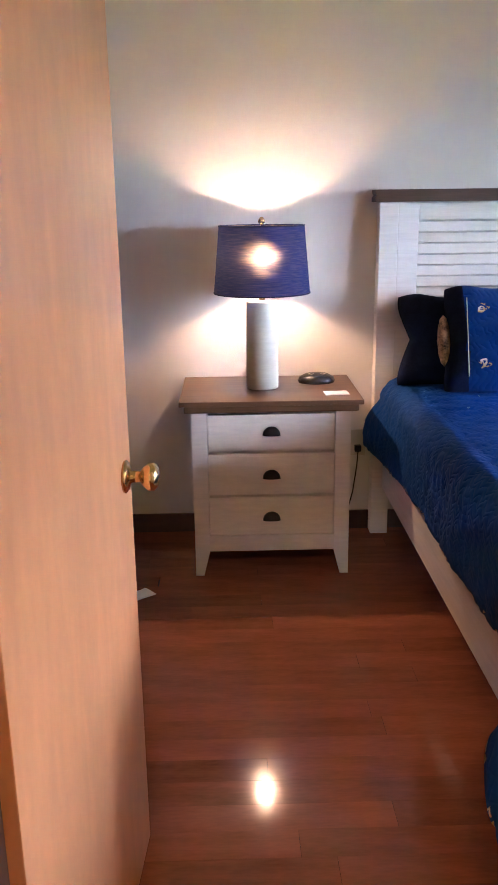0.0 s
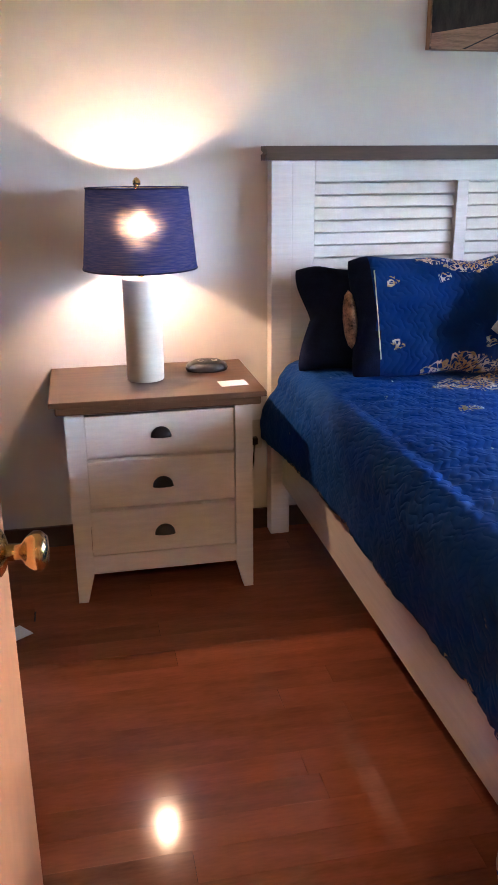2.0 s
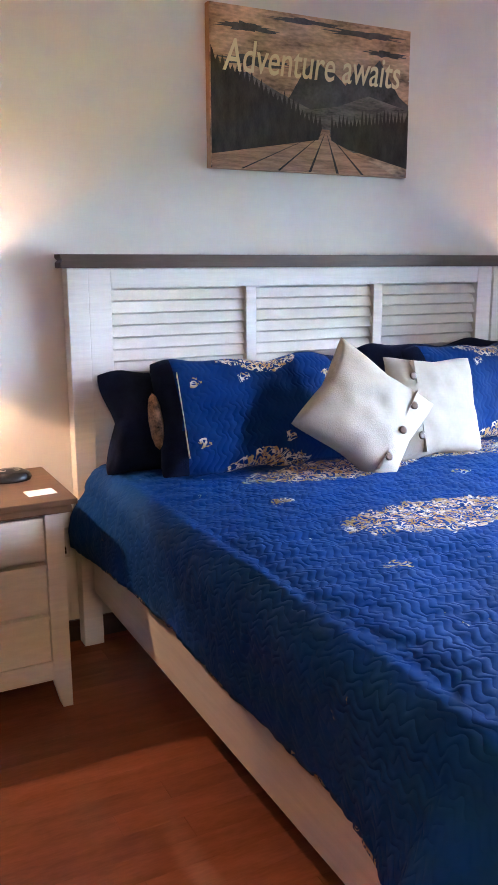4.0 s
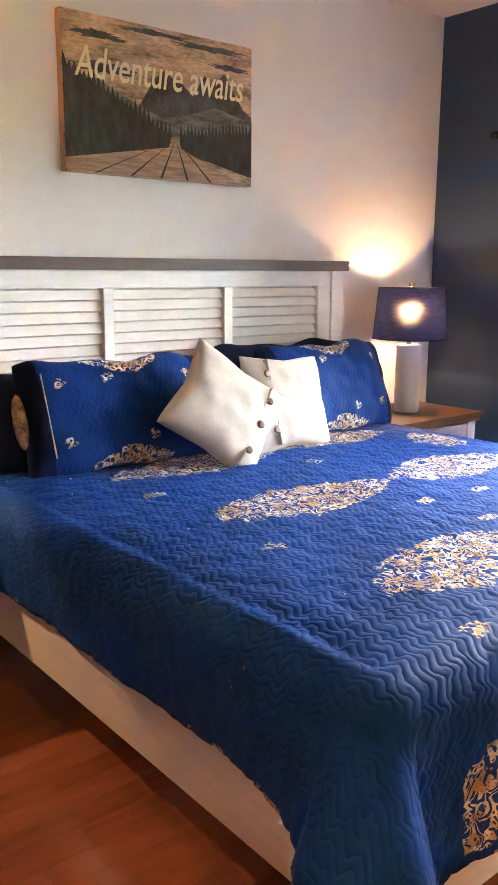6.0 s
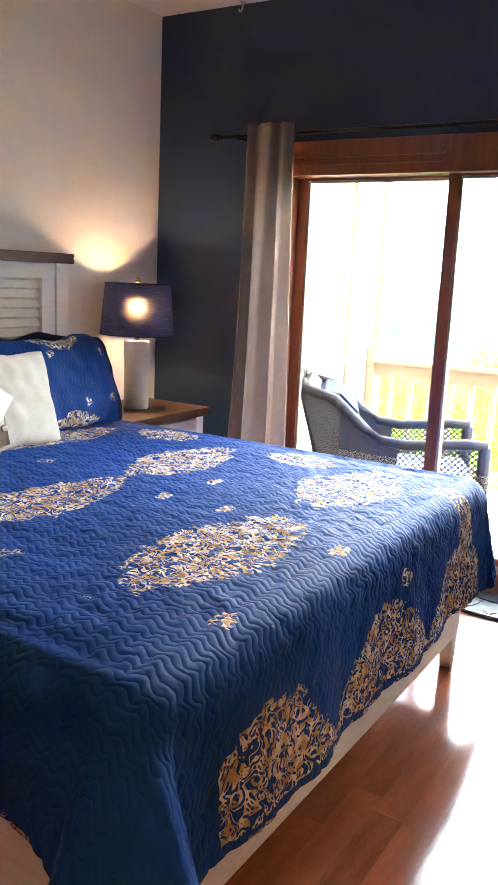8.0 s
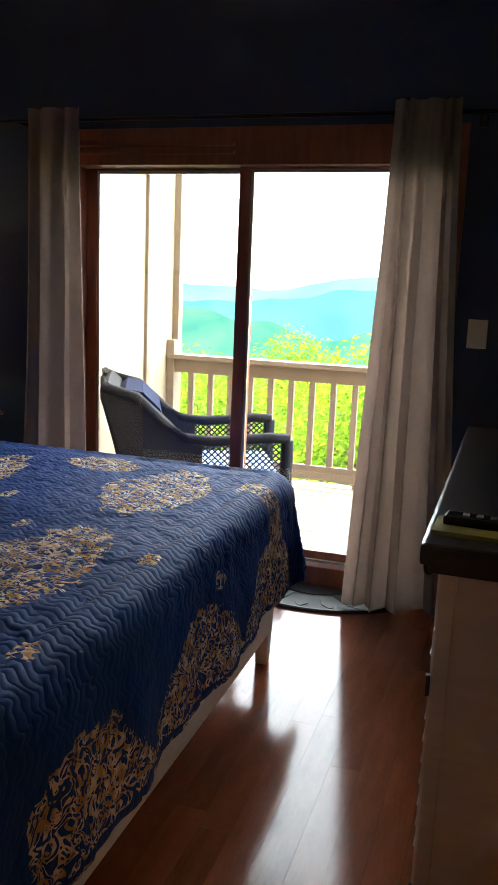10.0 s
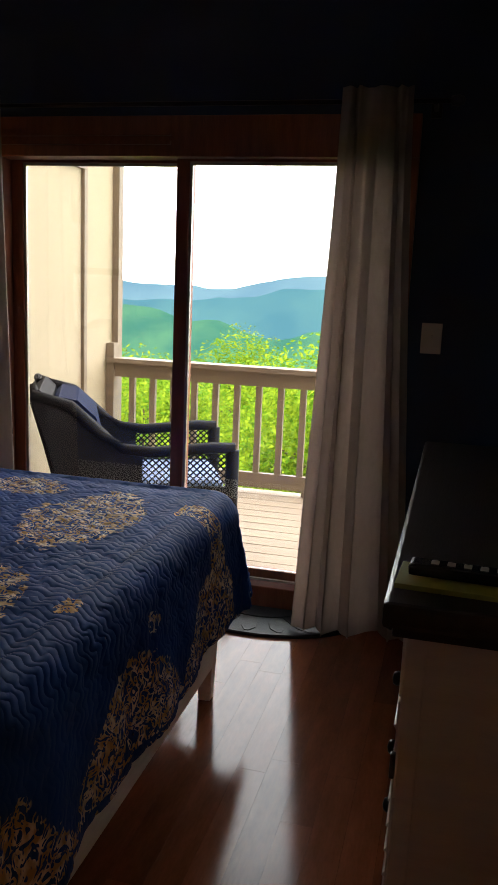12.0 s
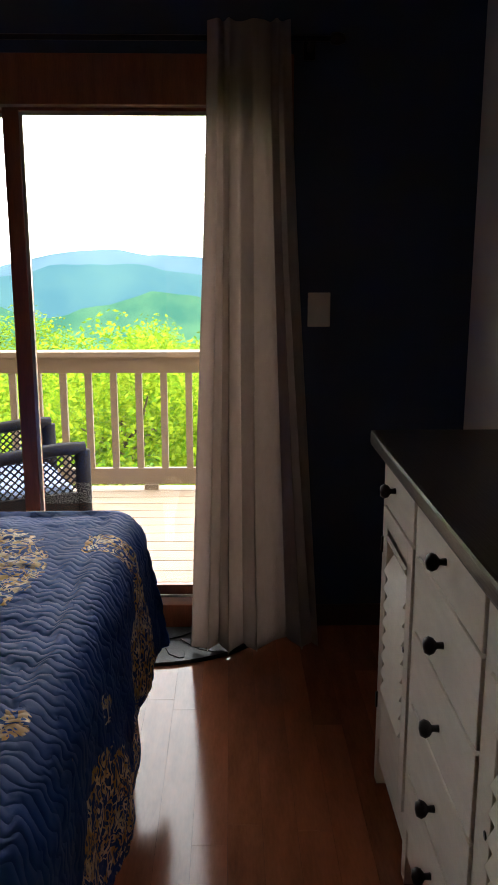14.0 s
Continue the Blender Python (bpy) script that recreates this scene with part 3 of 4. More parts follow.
def medallion(a, b):
    """How strongly the woven motif shows at the flat place (a, b) of the coverlet."""
    m = 0.0
    for cx, cy, hx, hy in ((1.77, 2.95, 0.36, 0.125), (2.48, 2.98, 0.33, 0.11), (1.77, 2.36, 0.36, 0.145), (2.48, 2.37, 0.30, 0.15),
                           (1.75, 1.71, 0.37, 0.165), (2.54, 1.72, 0.30, 0.17), (2.83, 2.70, 0.11, 0.15), (2.80, 2.04, 0.11, 0.14)):
        q = (abs(a - cx) / hx) ** 1.5 + (abs(b - cy) / hy) ** 1.5
        m = max(m, 0.62 * min(1.0, max(0.0, 1.25 - q) * 2))
    for cx, cy in ((1.94, 1.47), (2.05, 2.12), (2.06, 1.90), (1.40, 1.47), (2.15, 2.72), (1.40, 2.08), (1.42, 2.68), (2.2, 1.30), (1.55, 1.22), (2.3, 2.10)):
        q = math.hypot((a - cx) / 0.042, (b - cy) / 0.026)
        m = max(m, 0.62 * min(1.0, max(0.0, 1.2 - q) * 2))
    return m


def coverlet():
    """A sheet laid over the mattress; what hangs over falls down round the edge with soft folds."""
    X0, X1, Y0, Y1, ZT, R = 1.115, 2.975, 1.475, 3.43, 0.705, 0.085
    dl, dr, df = 0.335, 0.40, 0.47
    c = thing("coverlet", "royal blue quilted coverlet with gold scroll medallions", "coverlet", at=(2.04, 2.45, ZT))
    step = 0.0135
    na, nb = int((X1 - X0 + dl + dr) / step), int((Y1 - Y0 + df) / step)
    bm = bmesh.new()
    lay = bm.verts.layers.float.new("motif")
    flat = bm.verts.layers.float_vector.new("cloth")
    grid = []
    for j in range(nb + 1):
        b = Y0 - df + (Y1 - Y0 + df) * j / nb
        row = []
        for i in range(na + 1):
            a = X0 - dl + (X1 - X0 + dl + dr) * i / na
            ovx = a - X1 if a > X1 else min(0.0, a - X0)
            ovy = min(0.0, b - Y0)
            t = min(1, max(0, (a - 1.1) / 1.9))
            ovy *= 1.0 - 0.08 * t
            px, py = min(max(a, X0), X1), max(b, Y0)
            d = math.hypot(ovx, ovy)
            z, x, y = ZT, px, py
            if d > 0:
                ux, uy = ovx / d, ovy / d
                corner = abs(2 * ux * uy)
                arc = R * math.pi / 2
                if d < arc:
                    h, drop = R * math.sin(d / R), R * (1 - math.cos(d / R))
                else:
                    e = d - arc
                    along = px * abs(uy) + py * abs(ux)
                    wave = (0.012 * math.sin(along * 9.0) + 0.007 * math.sin(along * 23.0 + 1.0)) * (0.35 if abs(ux) > 0.8 else 1.0)
                    near_foot = max(0.0, 1 - (py - Y0) / 0.28) ** 2 * ux * ux if ovx < 0 else 0.0
                    near_head = max(0.0, 1 - (Y1 - py) / 0.5) if ovx < 0 and ovy == 0 else 0.0
                    h = R + e * (((0.08 if abs(uy) > 0.7 else 0.03) if ux <= 0 else 0.13) + (0.72 if ux < 0 else 0.06) * corner) + wave * min(1, e / 0.2) + 0.078 * near_foot * min(1.0, e / 0.2) + 0.07 * near_head * math.sin(min(1.0, e / 0.3) * math.pi)
                    drop = R + e * (1.0 - (0.05 if ux < 0 else 0.30) * corner)
                x, y, z = px + ux * h, py + uy * h, ZT - drop
                z = max(z, 0.02)
            else:
                z += 0.006 * noise.noise(Vector((a * 3, b * 3, 0))) - 0.012 * max(0.0, 1 - min(a - X0, X1 - a, b - Y0) / 0.12) ** 2
            qn = abs(noise.noise(Vector((a * 17, b * 21, 3.3))))
            puff = 0.006 * min(1.0, qn * 4)
            if d > 0:
                x += ux * puff
                y += uy * puff
            else:
                z += puff
            m = medallion(a, b)
            if b < Y0 - 0.05 and a < X1 - 0.1:
                hem = (Y0 - b) / df
                arch = abs(math.sin((a - 1.12) * math.pi / 0.63))
                if 1.0 - 0.07 - 0.48 * arch < hem < 0.97 and a > 1.28:
                    m = max(m, 0.62)
            if a > X1 - 0.30 and a < X1 - 0.17 and b < Y0 + 0.03:
                m = max(m, 0.6)
            if (a < X0 - dl + 0.012 or b < Y0 - df + 0.012) and noise.noise(Vector((a * 9, b * 9, 7))) > 0.05:
                m = 0.62
            v = bm.verts.new((x - 2.04, y - 2.45, z - ZT))
            v[lay] = m
            v[flat] = (a, b, 0.0)
            row.append(v)
        grid.append(row)
    for r0, r1 in zip(grid, grid[1:]):
        for i in range(na):
            bm.faces.new((r0[i], r0[i + 1], r1[i + 1], r1[i]))
    ob = part("quilted_cloth", bm, "quilt", c, smooth=True)
    part("stitched_seam", boxes((1.316 - 2.04, -0.90, 0.0045, 1.319 - 2.04, 0.62, 0.0085)), "letters", c, "pale stitched seam line")
    th = ob.modifiers.new("thickness", "SOLIDIFY")
    th.thickness, th.offset = 0.008, 1
coverlet()


def cushion_mesh(w, h, t, motif=None, flange=0.0, n=36, pinch=0.10, soften=0.0):
    """A filled cushion in its x z plane, with drawn-out corners."""
    bm = bmesh.new()
    lay = bm.verts.layers.float.new("motif")
    flat = bm.verts.layers.float_vector.new("cloth")
    sides = []
    for s in (-1, 1):
        g = []
        for j in range(n + 1):
            row = []
            for i in range(n + 1):
                u, v = 2 * i / n - 1, 2 * j / n - 1
                fill = max(0.0, (1 - abs(u) ** 2.6)) ** 0.5 * max(0.0, (1 - abs(v) ** 2.6)) ** 0.5
                ex = 1 - pinch * (1 - v * v) * 0 - pinch * (1 - abs(v)) * abs(u) ** 3
                ey = 1 - pinch * (1 - abs(u)) * abs(v) ** 3
                x, z = u * w / 2 * ex, v * h / 2 * ey
                x *= 1 - 0.05 * abs(v) ** 6 * soften
                z *= 1 - 0.08 * abs(u) ** 6 * soften
                x += 0.014 * soften * noise.noise(Vector((2.0, z * 9, w)))
                z += 0.020 * soften * noise.noise(Vector((x * 7, 4.0, w)))
                wr = (0.006 + 0.008 * soften) * noise.noise(Vector((x * 14, z * 14, s * 5)))
                p = bm.verts.new((x, s * (t / 2 * fill + 0.003) + wr * fill, z))
                p[lay] = motif(u, v) if motif else 0.0
                p[flat] = (x, z, 0.0)
                row.append(p)
            g.append(row)
        for r0, r1 in zip(g, g[1:]):
            for i in range(n):
                bm.faces.new((r0[i], r0[i + 1], r1[i + 1], r1[i]))
        sides.append(g)
    rim = lambda g: [g[0][i] for i in range(n)] + [g[j][n] for j in range(n)] + [g[n][i] for i in range(n, 0, -1)] + [g[j][0] for j in range(n, 0, -1)]
    a, b = rim(sides[0]), rim(sides[1])
    for k in range(len(a)):
        bm.faces.new((a[k], a[(k + 1) % len(a)], b[(k + 1) % len(a)], b[k]))
    bmesh.ops.recalc_face_normals(bm, faces=bm.faces)
    return bm


def sham_motif(u, v):
    m = 0.0
    if abs(u) < 0.44:
        top = 0.62 + 0.30 * abs(u / 0.44) ** 1.5
        if top < v < 0.97 or -0.97 < v < -top:
            m = 0.6
    for cx, cy in ((-0.66, 0.5), (0.66, 0.5), (-0.66, -0.5), (0.66, -0.5), (-0.2, 0.52), (0.2, -0.45)):
        if math.hypot((u - cx) * 1.7, v - cy) < 0.085:
            m = 0.75
    return m


def pillow(name, label, mat, w, h, t, at, lean, rz, spin=0, motif=None, pinch=0.10, soften=1.0):
    p = tagged(new(name), label, "pillow", "pillows on the bed")
    p.matrix_world = pose(*at, lean, 0, rz) @ pose(0, 0, 0, 0, spin, 0)
    part("pillow_body", cushion_mesh(w, h, t, motif, pinch=pinch, soften=soften), mat, p, smooth=True)
    return p


open_case = pillow("sleeping_pillow", "dark navy pillow in an open-ended pillowcase", "navy_cloth", 0.82, 0.38, 0.20, (1.45, 3.32, 0.88), -18, 0, pinch=0.16)
bm = lathe([(0.0001, -0.10), (0.5, -0.085), (0.85, -0.05), (1.0, 0.0), (0.85, 0.05), (0.5, 0.085), (0.0001, 0.10)], 0, 0, 0, 20)
bmesh.ops.scale(bm, verts=bm.verts, vec=(0.024, 0.035, 1))
bmesh.ops.translate(bm, verts=bm.verts, vec=(-0.235, -0.115, -0.02))
part("lining", bm, "lining", open_case, "gold and brown scroll lining", True)
pillow("sleeping_pillow", "dark navy pillow in an open-ended pillowcase", "navy_cloth", 0.80, 0.42, 0.18, (2.55, 3.35, 0.90), -16, 0)
sh = pillow("pillow_sham", "royal blue quilted sham with gold scroll border", "sham", 0.80, 0.44, 0.21, (1.60, 3.19, 0.895), -22, -2, motif=sham_motif)
sh2 = pillow("pillow_sham", "royal blue quilted sham with gold scroll border", "sham", 0.80, 0.44, 0.21, (2.66, 3.19, 0.895), -22, 3, motif=sham_motif)
for o in (sh, sh2):
    me = o.children[0].data
    me.materials.append(M["navy_cloth"])
    for f in me.polygons:
        f.material_index = 1 if abs(f.center.x) > 0.31 else 0
part("side_band", boxes((-0.3108, -0.076, -0.15, -0.3092, -0.066, 0.15)), "letters", sh, "thin cream piping")
for w, at, lean, rz, spin in ((0.43, (2.27, 3.02, 0.885), -20, 4, 184), (0.43, (1.90, 2.945, 0.905), -24, -4, 40)):
    p = pillow("throw_pillow", "cream linen throw pillow with brown wooden buttons", "cream_cloth", w, w * 0.93, 0.13, at, lean, rz, spin, pinch=0.13, soften=0.3)
    part("placket", boxes((w * 0.27, -0.058, -w * 0.40, w * 0.275, -0.030, w * 0.40)), "cream_cloth", p)
    for k in (-0.26, 0.0, 0.26):
        part("button", lathe([(0.0001, 0), (0.014, 0.0), (0.015, 0.004), (0.009, 0.006), (0.0001, 0.005)], w * 0.30, -0.062 + 0.035 * abs(k), k * w, 16, "y"), "button", p, smooth=True)

# ---- nightstands ----
def nightstand(x, group="nightstands"):
    s = thing("nightstand", "white-painted three-drawer nightstand with walnut-stained top", "nightstand", group, (x, 3.30, 0))
    y0 = -0.235
    for sx in (-1, 1):
        for yy, nm in ((y0, "front"), (0.175, "back")):
            pts = [(sx * 0.30, 0.66), (sx * 0.30, 0.0), (sx * 0.268, 0.0), (sx * 0.243, 0.10), (sx * 0.243, 0.66)]
            if sx > 0:
                pts = pts[::-1]
            part("leg", prism(pts, "y", yy, yy + 0.05), "white_wood", s)
    part("side_panel", boxes((-0.295, y0 + 0.05, 0.10, -0.275, 0.175, 0.66)), "white_wood", s)
    part("side_panel", boxes((0.275, y0 + 0.05, 0.10, 0.295, 0.175, 0.66)), "white_wood", s)
    part("back_panel", boxes((-0.243, 0.20, 0.10, 0.243, 0.215, 0.66)), "white_wood", s)
    part("bottom_rail", boxes((-0.243, y0 + 0.004, 0.10, 0.243, y0 + 0.03, 0.165), bevel=0.002), "white_rail", s)
    part("carcass", boxes((-0.242, y0 + 0.035, 0.11, 0.242, 0.19, 0.655)), "white_rail", s)
    for z0, z1 in ((0.168, 0.313), (0.335, 0.487), (0.512, 0.652)):
        d = part("drawer_front", boxes((-0.239, y0 + 0.006, z0, 0.239, y0 + 0.03, z1 - 0.002), bevel=0.002), "white_rail", s)
        part("drawer_lip", boxes((-0.240, y0 + 0.0, z1 - 0.001, 0.240, y0 + 0.03, z1 + 0.012), bevel=0.002), "white_rail", s) if z1 < 0.6 else None
        bm = bmesh.new()
        n, k = 14, 6
        g = []
        for i in range(n + 1):
            a = math.pi * i / n
            g.append([bm.verts.new((0.034 * math.cos(a), y0 + 0.006 - 0.022 * math.sin(math.pi / 2 * j / k) * (0.3 + 0.7 * math.sin(a)), (z0 + z1) / 2 - 0.012 + 0.034 * math.sin(a) * math.cos(math.pi / 2 * j / k * 0.98))) for j in range(k + 1)])
        for r0, r1 in zip(g, g[1:]):
            for j in range(k):
                bm.faces.new((r0[j], r0[j + 1], r1[j + 1], r1[j]))
        bmesh.ops.remove_doubles(bm, verts=bm.verts, dist=1e-5)
        bmesh.ops.recalc_face_normals(bm, faces=bm.faces)
        part("cup_pull", bm, "dark_metal", d, "dark bronze cup pull", True)
    bm = bmesh.new()
    box(bm, -0.345, -0.252, 0.688, 0.345, 0.225, 0.706, bevel=0.003)
    box(bm, -0.328, -0.245, 0.661, 0.328, 0.222, 0.688, bevel=0.006)
    part("tabletop", bm, "brown_top", s, "walnut-stained wooden top")
    return s
nightstand(0.545)
nightstand(3.315)


def table_lamp(x, y, z):
    l = thing("table_lamp", "lit table lamp with ivory cylinder base and navy shade", "lamp", "bedside lamps", (x, y, z))
    part("lamp_base", lathe([(0.060, 0), (0.063, 0.003), (0.063, 0.338), (0.059, 0.345), (0.02, 0.346)], seg=40), "ceramic", l, smooth=True)
    part("neck", lathe([(0.012, 0.346), (0.012, 0.40), (0.018, 0.402), (0.018, 0.445), (0.012, 0.447)], seg=16), "brass", l, smooth=True)
    part("bulb", lathe([(0.012, 0.448), (0.013, 0.462), (0.021, 0.487), (0.0245, 0.505), (0.021, 0.53), (0.011, 0.546), (0.0001, 0.55)], seg=20), "bulb", l, "glowing warm light bulb", True)
    bm = bmesh.new()
    seg, g = 64, []
    for r, h in ((0.186, 0.372), (0.163, 0.625)):
        g.append([bm.verts.new((r * math.cos(2 * math.pi * k / seg), r * math.sin(2 * math.pi * k / seg), h)) for k in range(seg)])
    for k in range(seg):
        bm.faces.new((g[0][k], g[0][(k + 1) % seg], g[1][(k + 1) % seg], g[1][k]))
    sh = part("shade", bm, "shade", l, "navy woven linen drum shade", True)
    for r, h in ((0.1865, 0.372), (0.1635, 0.622)):
        part("rim", lathe([(r - 0.002, h), (r + 0.001, h), (r + 0.001, h + 0.005), (r - 0.002, h + 0.005), (r - 0.002, h)], seg=64), "navy_cloth", sh, smooth=True)
    hb = [(0.035, 0, 0.447), (0.052, 0, 0.50), (0.048, 0, 0.56), (0.0, 0, 0.628)]
    part("harp", tube(hb + [(-p[0], 0, p[2]) for p in hb[-2::-1]], 0.0015, 6), "brass", l)
    part("finial", lathe([(0.003, 0.628), (0.012, 0.634), (0.013, 0.645), (0.006, 0.655), (0.0001, 0.657)], seg=16), "brass", l, smooth=True)
    for k in range(3):
        a = k * 2 * math.pi / 3 + 0.4
        part("spider_arm", tube([(0, 0, 0.626), (0.162 * math.cos(a), 0.162 * math.sin(a), 0.622)], 0.0015, 6), "brass", l)
for lx, watts in ((0.522, 2.7), (3.345, 1.9)):
    glow = new("lamp_light", bpy.data.lights.new("lamp_light", "POINT"))
    glow.data.energy, glow.data.shadow_soft_size, glow.data.color = watts, 0.014, (1.0, 0.56, 0.26)
    glow.location = (lx, 3.30, 0.706 + 0.508)
table_lamp(0.522, 3.30, 0.706)
table_lamp(3.345, 3.30, 0.706)

dock = thing("charging_dock", "small rounded black plastic charging dock on nightstand", "dock", at=(0.745, 3.38, 0.706))
bm = lathe([(0.0001, 0), (0.072, 0.0), (0.076, 0.01), (0.07, 0.024), (0.045, 0.036), (0.0001, 0.04)], seg=32)
bmesh.ops.scale(bm, verts=bm.verts, vec=(1, 0.72, 1))
part("dock_body", bm, "black_plastic", dock, smooth=True)
for dx in (-0.022, 0.025):
    part("socket", lathe([(0.009, 0.033), (0.012, 0.037), (0.009, 0.0385), (0.006, 0.036), (0.009, 0.033)], dx, -0.012, 0, 14), "alu", dock, smooth=True)
card = thing("note_card", "small white paper card on nightstand", "card", at=(0.80, 3.165, 0.7065), rz=4)
part("card_sheet", boxes((-0.046, -0.032, 0, 0.046, 0.032, 0.003), bevel=0.001), "paper", card)
note = thing("paper_scrap", "folded scrap of white paper on the floor", "paper", at=(0.03, 2.88, 0.0), rz=25)
bm = prism([(-0.06, -0.03), (0.065, -0.035), (0.05, 0.04), (-0.05, 0.03)], "z", 0.001, 0.003)
for v in bm.verts:
    v.co.z += max(0, v.co.x) * 0.25
part("paper_sheet", bm, "paper", note)
outlet = thing("wall_outlet", "ivory wall outlet plate with black plug", "outlet", at=(0.945, YN, 0.40))
part("outlet_plate", boxes((-0.035, -0.006, -0.058, 0.035, 0, 0.058), bevel=0.003), "plate", outlet)
part("plug", boxes((-0.014, -0.035, -0.035, 0.014, -0.006, -0.008), bevel=0.004), "black_plastic", outlet)
part("cord", tube([(0, -0.03, -0.03), (-0.005, -0.034, -0.10), (-0.02, -0.03, -0.22), (-0.05, -0.03, -0.34)], 0.003, 6), "black_plastic", outlet)
switch = thing("light_switch", "ivory light switch plate on navy wall", "switch", at=(XE, 0.832, 1.205))
part("switch_plate", boxes((-0.006, -0.04, -0.06, 0, 0.04, 0.06), bevel=0.003), "plate", switch)
part("toggle", boxes((-0.016, -0.005, -0.004, -0.006, 0.005, 0.014), bevel=0.002), "plate", switch)

hook = thing("ceiling_hook", "small white plastic hook under the ceiling", "hook", at=(3.77, 3.02, ZC))
part("hook_base", lathe([(0.0001, -0.010), (0.014, -0.008), (0.016, 0.0)], seg=20), "plate", hook, smooth=True)
part("hook_bend", tube([(0, 0, -0.009), (0, 0, -0.030), (0, 0.008, -0.042), (0, 0.018, -0.040), (0, 0.020, -0.030)], 0.004, 8), "plate", hook, smooth=True)

# ---- wall picture ----
def wall_art():
    p = thing("wall_art", "printed wooden plank picture of a mountain road", "picture", at=(2.023, YN, 2.06))
    w, h = 0.451, 0.285
    part("backing", boxes((-w, -0.028, -h, w, -0.001, h), bevel=0.002), "frame_wood", p)
    n = 6
    for k in range(n):
        z0, z1 = -h + 2 * h * k / n, -h + 2 * h * (k + 1) / n
        part("plank", boxes((-w + 0.004, -0.034, z0 + 0.001, w - 0.001, -0.028, z1 - 0.001)), "print_sky", p)
    def layer(name, pts, y, mat):
        part(name, prism(pts, "y", y, y + 0.0008), mat, p)
    rnd = random.Random(4)
    layer("mountain_layer", [(-0.12, -0.02), (-0.05, 0.09), (0.0, 0.13), (0.05, 0.10), (0.09, 0.09), (0.14, 0.05), (0.20, 0.14), (0.24, 0.10), (0.30, 0.16), (0.40, 0.03), (0.449, 0.0), (0.449, -0.12), (-0.12, -0.12)], -0.0352, "print_peak")
    layer("hill_layer", [(-0.446, 0.05), (-0.30, 0.06), (-0.16, 0.0), (-0.02, -0.05), (0.10, -0.03), (0.25, 0.02), (0.449, -0.02), (0.449, -0.2), (-0.446, -0.2)], -0.0364, "print_hill")
    left = [(-0.446, 0.14)]
    x = -0.446
    while x < 0.03:
        e = 0.10 - (x + 0.446) * 0.46
        left += [(x + 0.008, e + rnd.uniform(0.015, 0.05)), (x + 0.018, e - 0.01)]
        x += 0.02
    layer("left_forest", left + [(0.03, -0.17), (-0.446, -0.25)], -0.0376, "print_dark")
    right, x = [(0.07, -0.15)], 0.07
    while x < 0.43:
        e = -0.11 + (x - 0.07) * 0.13
        right += [(x + 0.006, e + rnd.uniform(0.02, 0.06)), (x + 0.016, e - 0.005)]
        x += 0.018
    layer("right_forest", right + [(0.449, -0.02), (0.449, -0.25), (0.07, -0.17)], -0.0376, "print_dark")
    layer("road", [(-0.446, -0.283), (-0.446, -0.235), (0.015, -0.16), (0.03, -0.12), (0.065, -0.12), (0.075, -0.16), (0.40, -0.283)], -0.0388, "print_road")
    for x0, x1 in ((-0.33, 0.022), (-0.17, 0.034), (-0.03, 0.043), (0.10, 0.052), (0.22, 0.06)):
        layer("road_rut", [(x0, -0.283), (x1, -0.135), (x1 + 0.001, -0.135), (x0 + 0.012, -0.283)], -0.0398, "print_dark")
    for cx, cz, rx, rz in ((-0.30, 0.215, 0.12, 0.016), (0.22, 0.245, 0.19, 0.014), (-0.05, 0.262, 0.15, 0.010), (-0.27, 0.10, 0.14, 0.018), (0.33, 0.185, 0.10, 0.012)):
        ring = [(2 * math.pi * k / 36, rnd.uniform(0.6, 1.25)) for k in range(36)]
        layer("cloud_layer", [(cx + rx * q * math.cos(a), cz + rz * q * math.sin(a)) for a, q in ring], -0.0348, "print_peak")
    cu = bpy.data.curves.new("lettering", "FONT")
    cu.body, cu.size, cu.extrude, cu.align_x, cu.shear = "Adventure awaits", 0.128, 0.001, "CENTER", 0.2
    cu.offset = 0.0006
    tmp = new("lettering", cu)
    me = bpy.data.meshes.new_from_object(tmp.evaluated_get(bpy.context.evaluated_depsgraph_get()))
    bpy.data.objects.remove(tmp)
    me.materials.append(M["letters"])
    t = new("lettering", me)
    t.parent = p
    wid = max(v.co.x for v in me.vertices) - min(v.co.x for v in me.vertices)
    t.matrix_basis = pose(0, -0.0385, 0.06, 90, 0, 0) @ Matrix.Diagonal((0.80 / wid, 1.25, 1, 1))
    tagged(t, "cream script lettering")
wall_art()

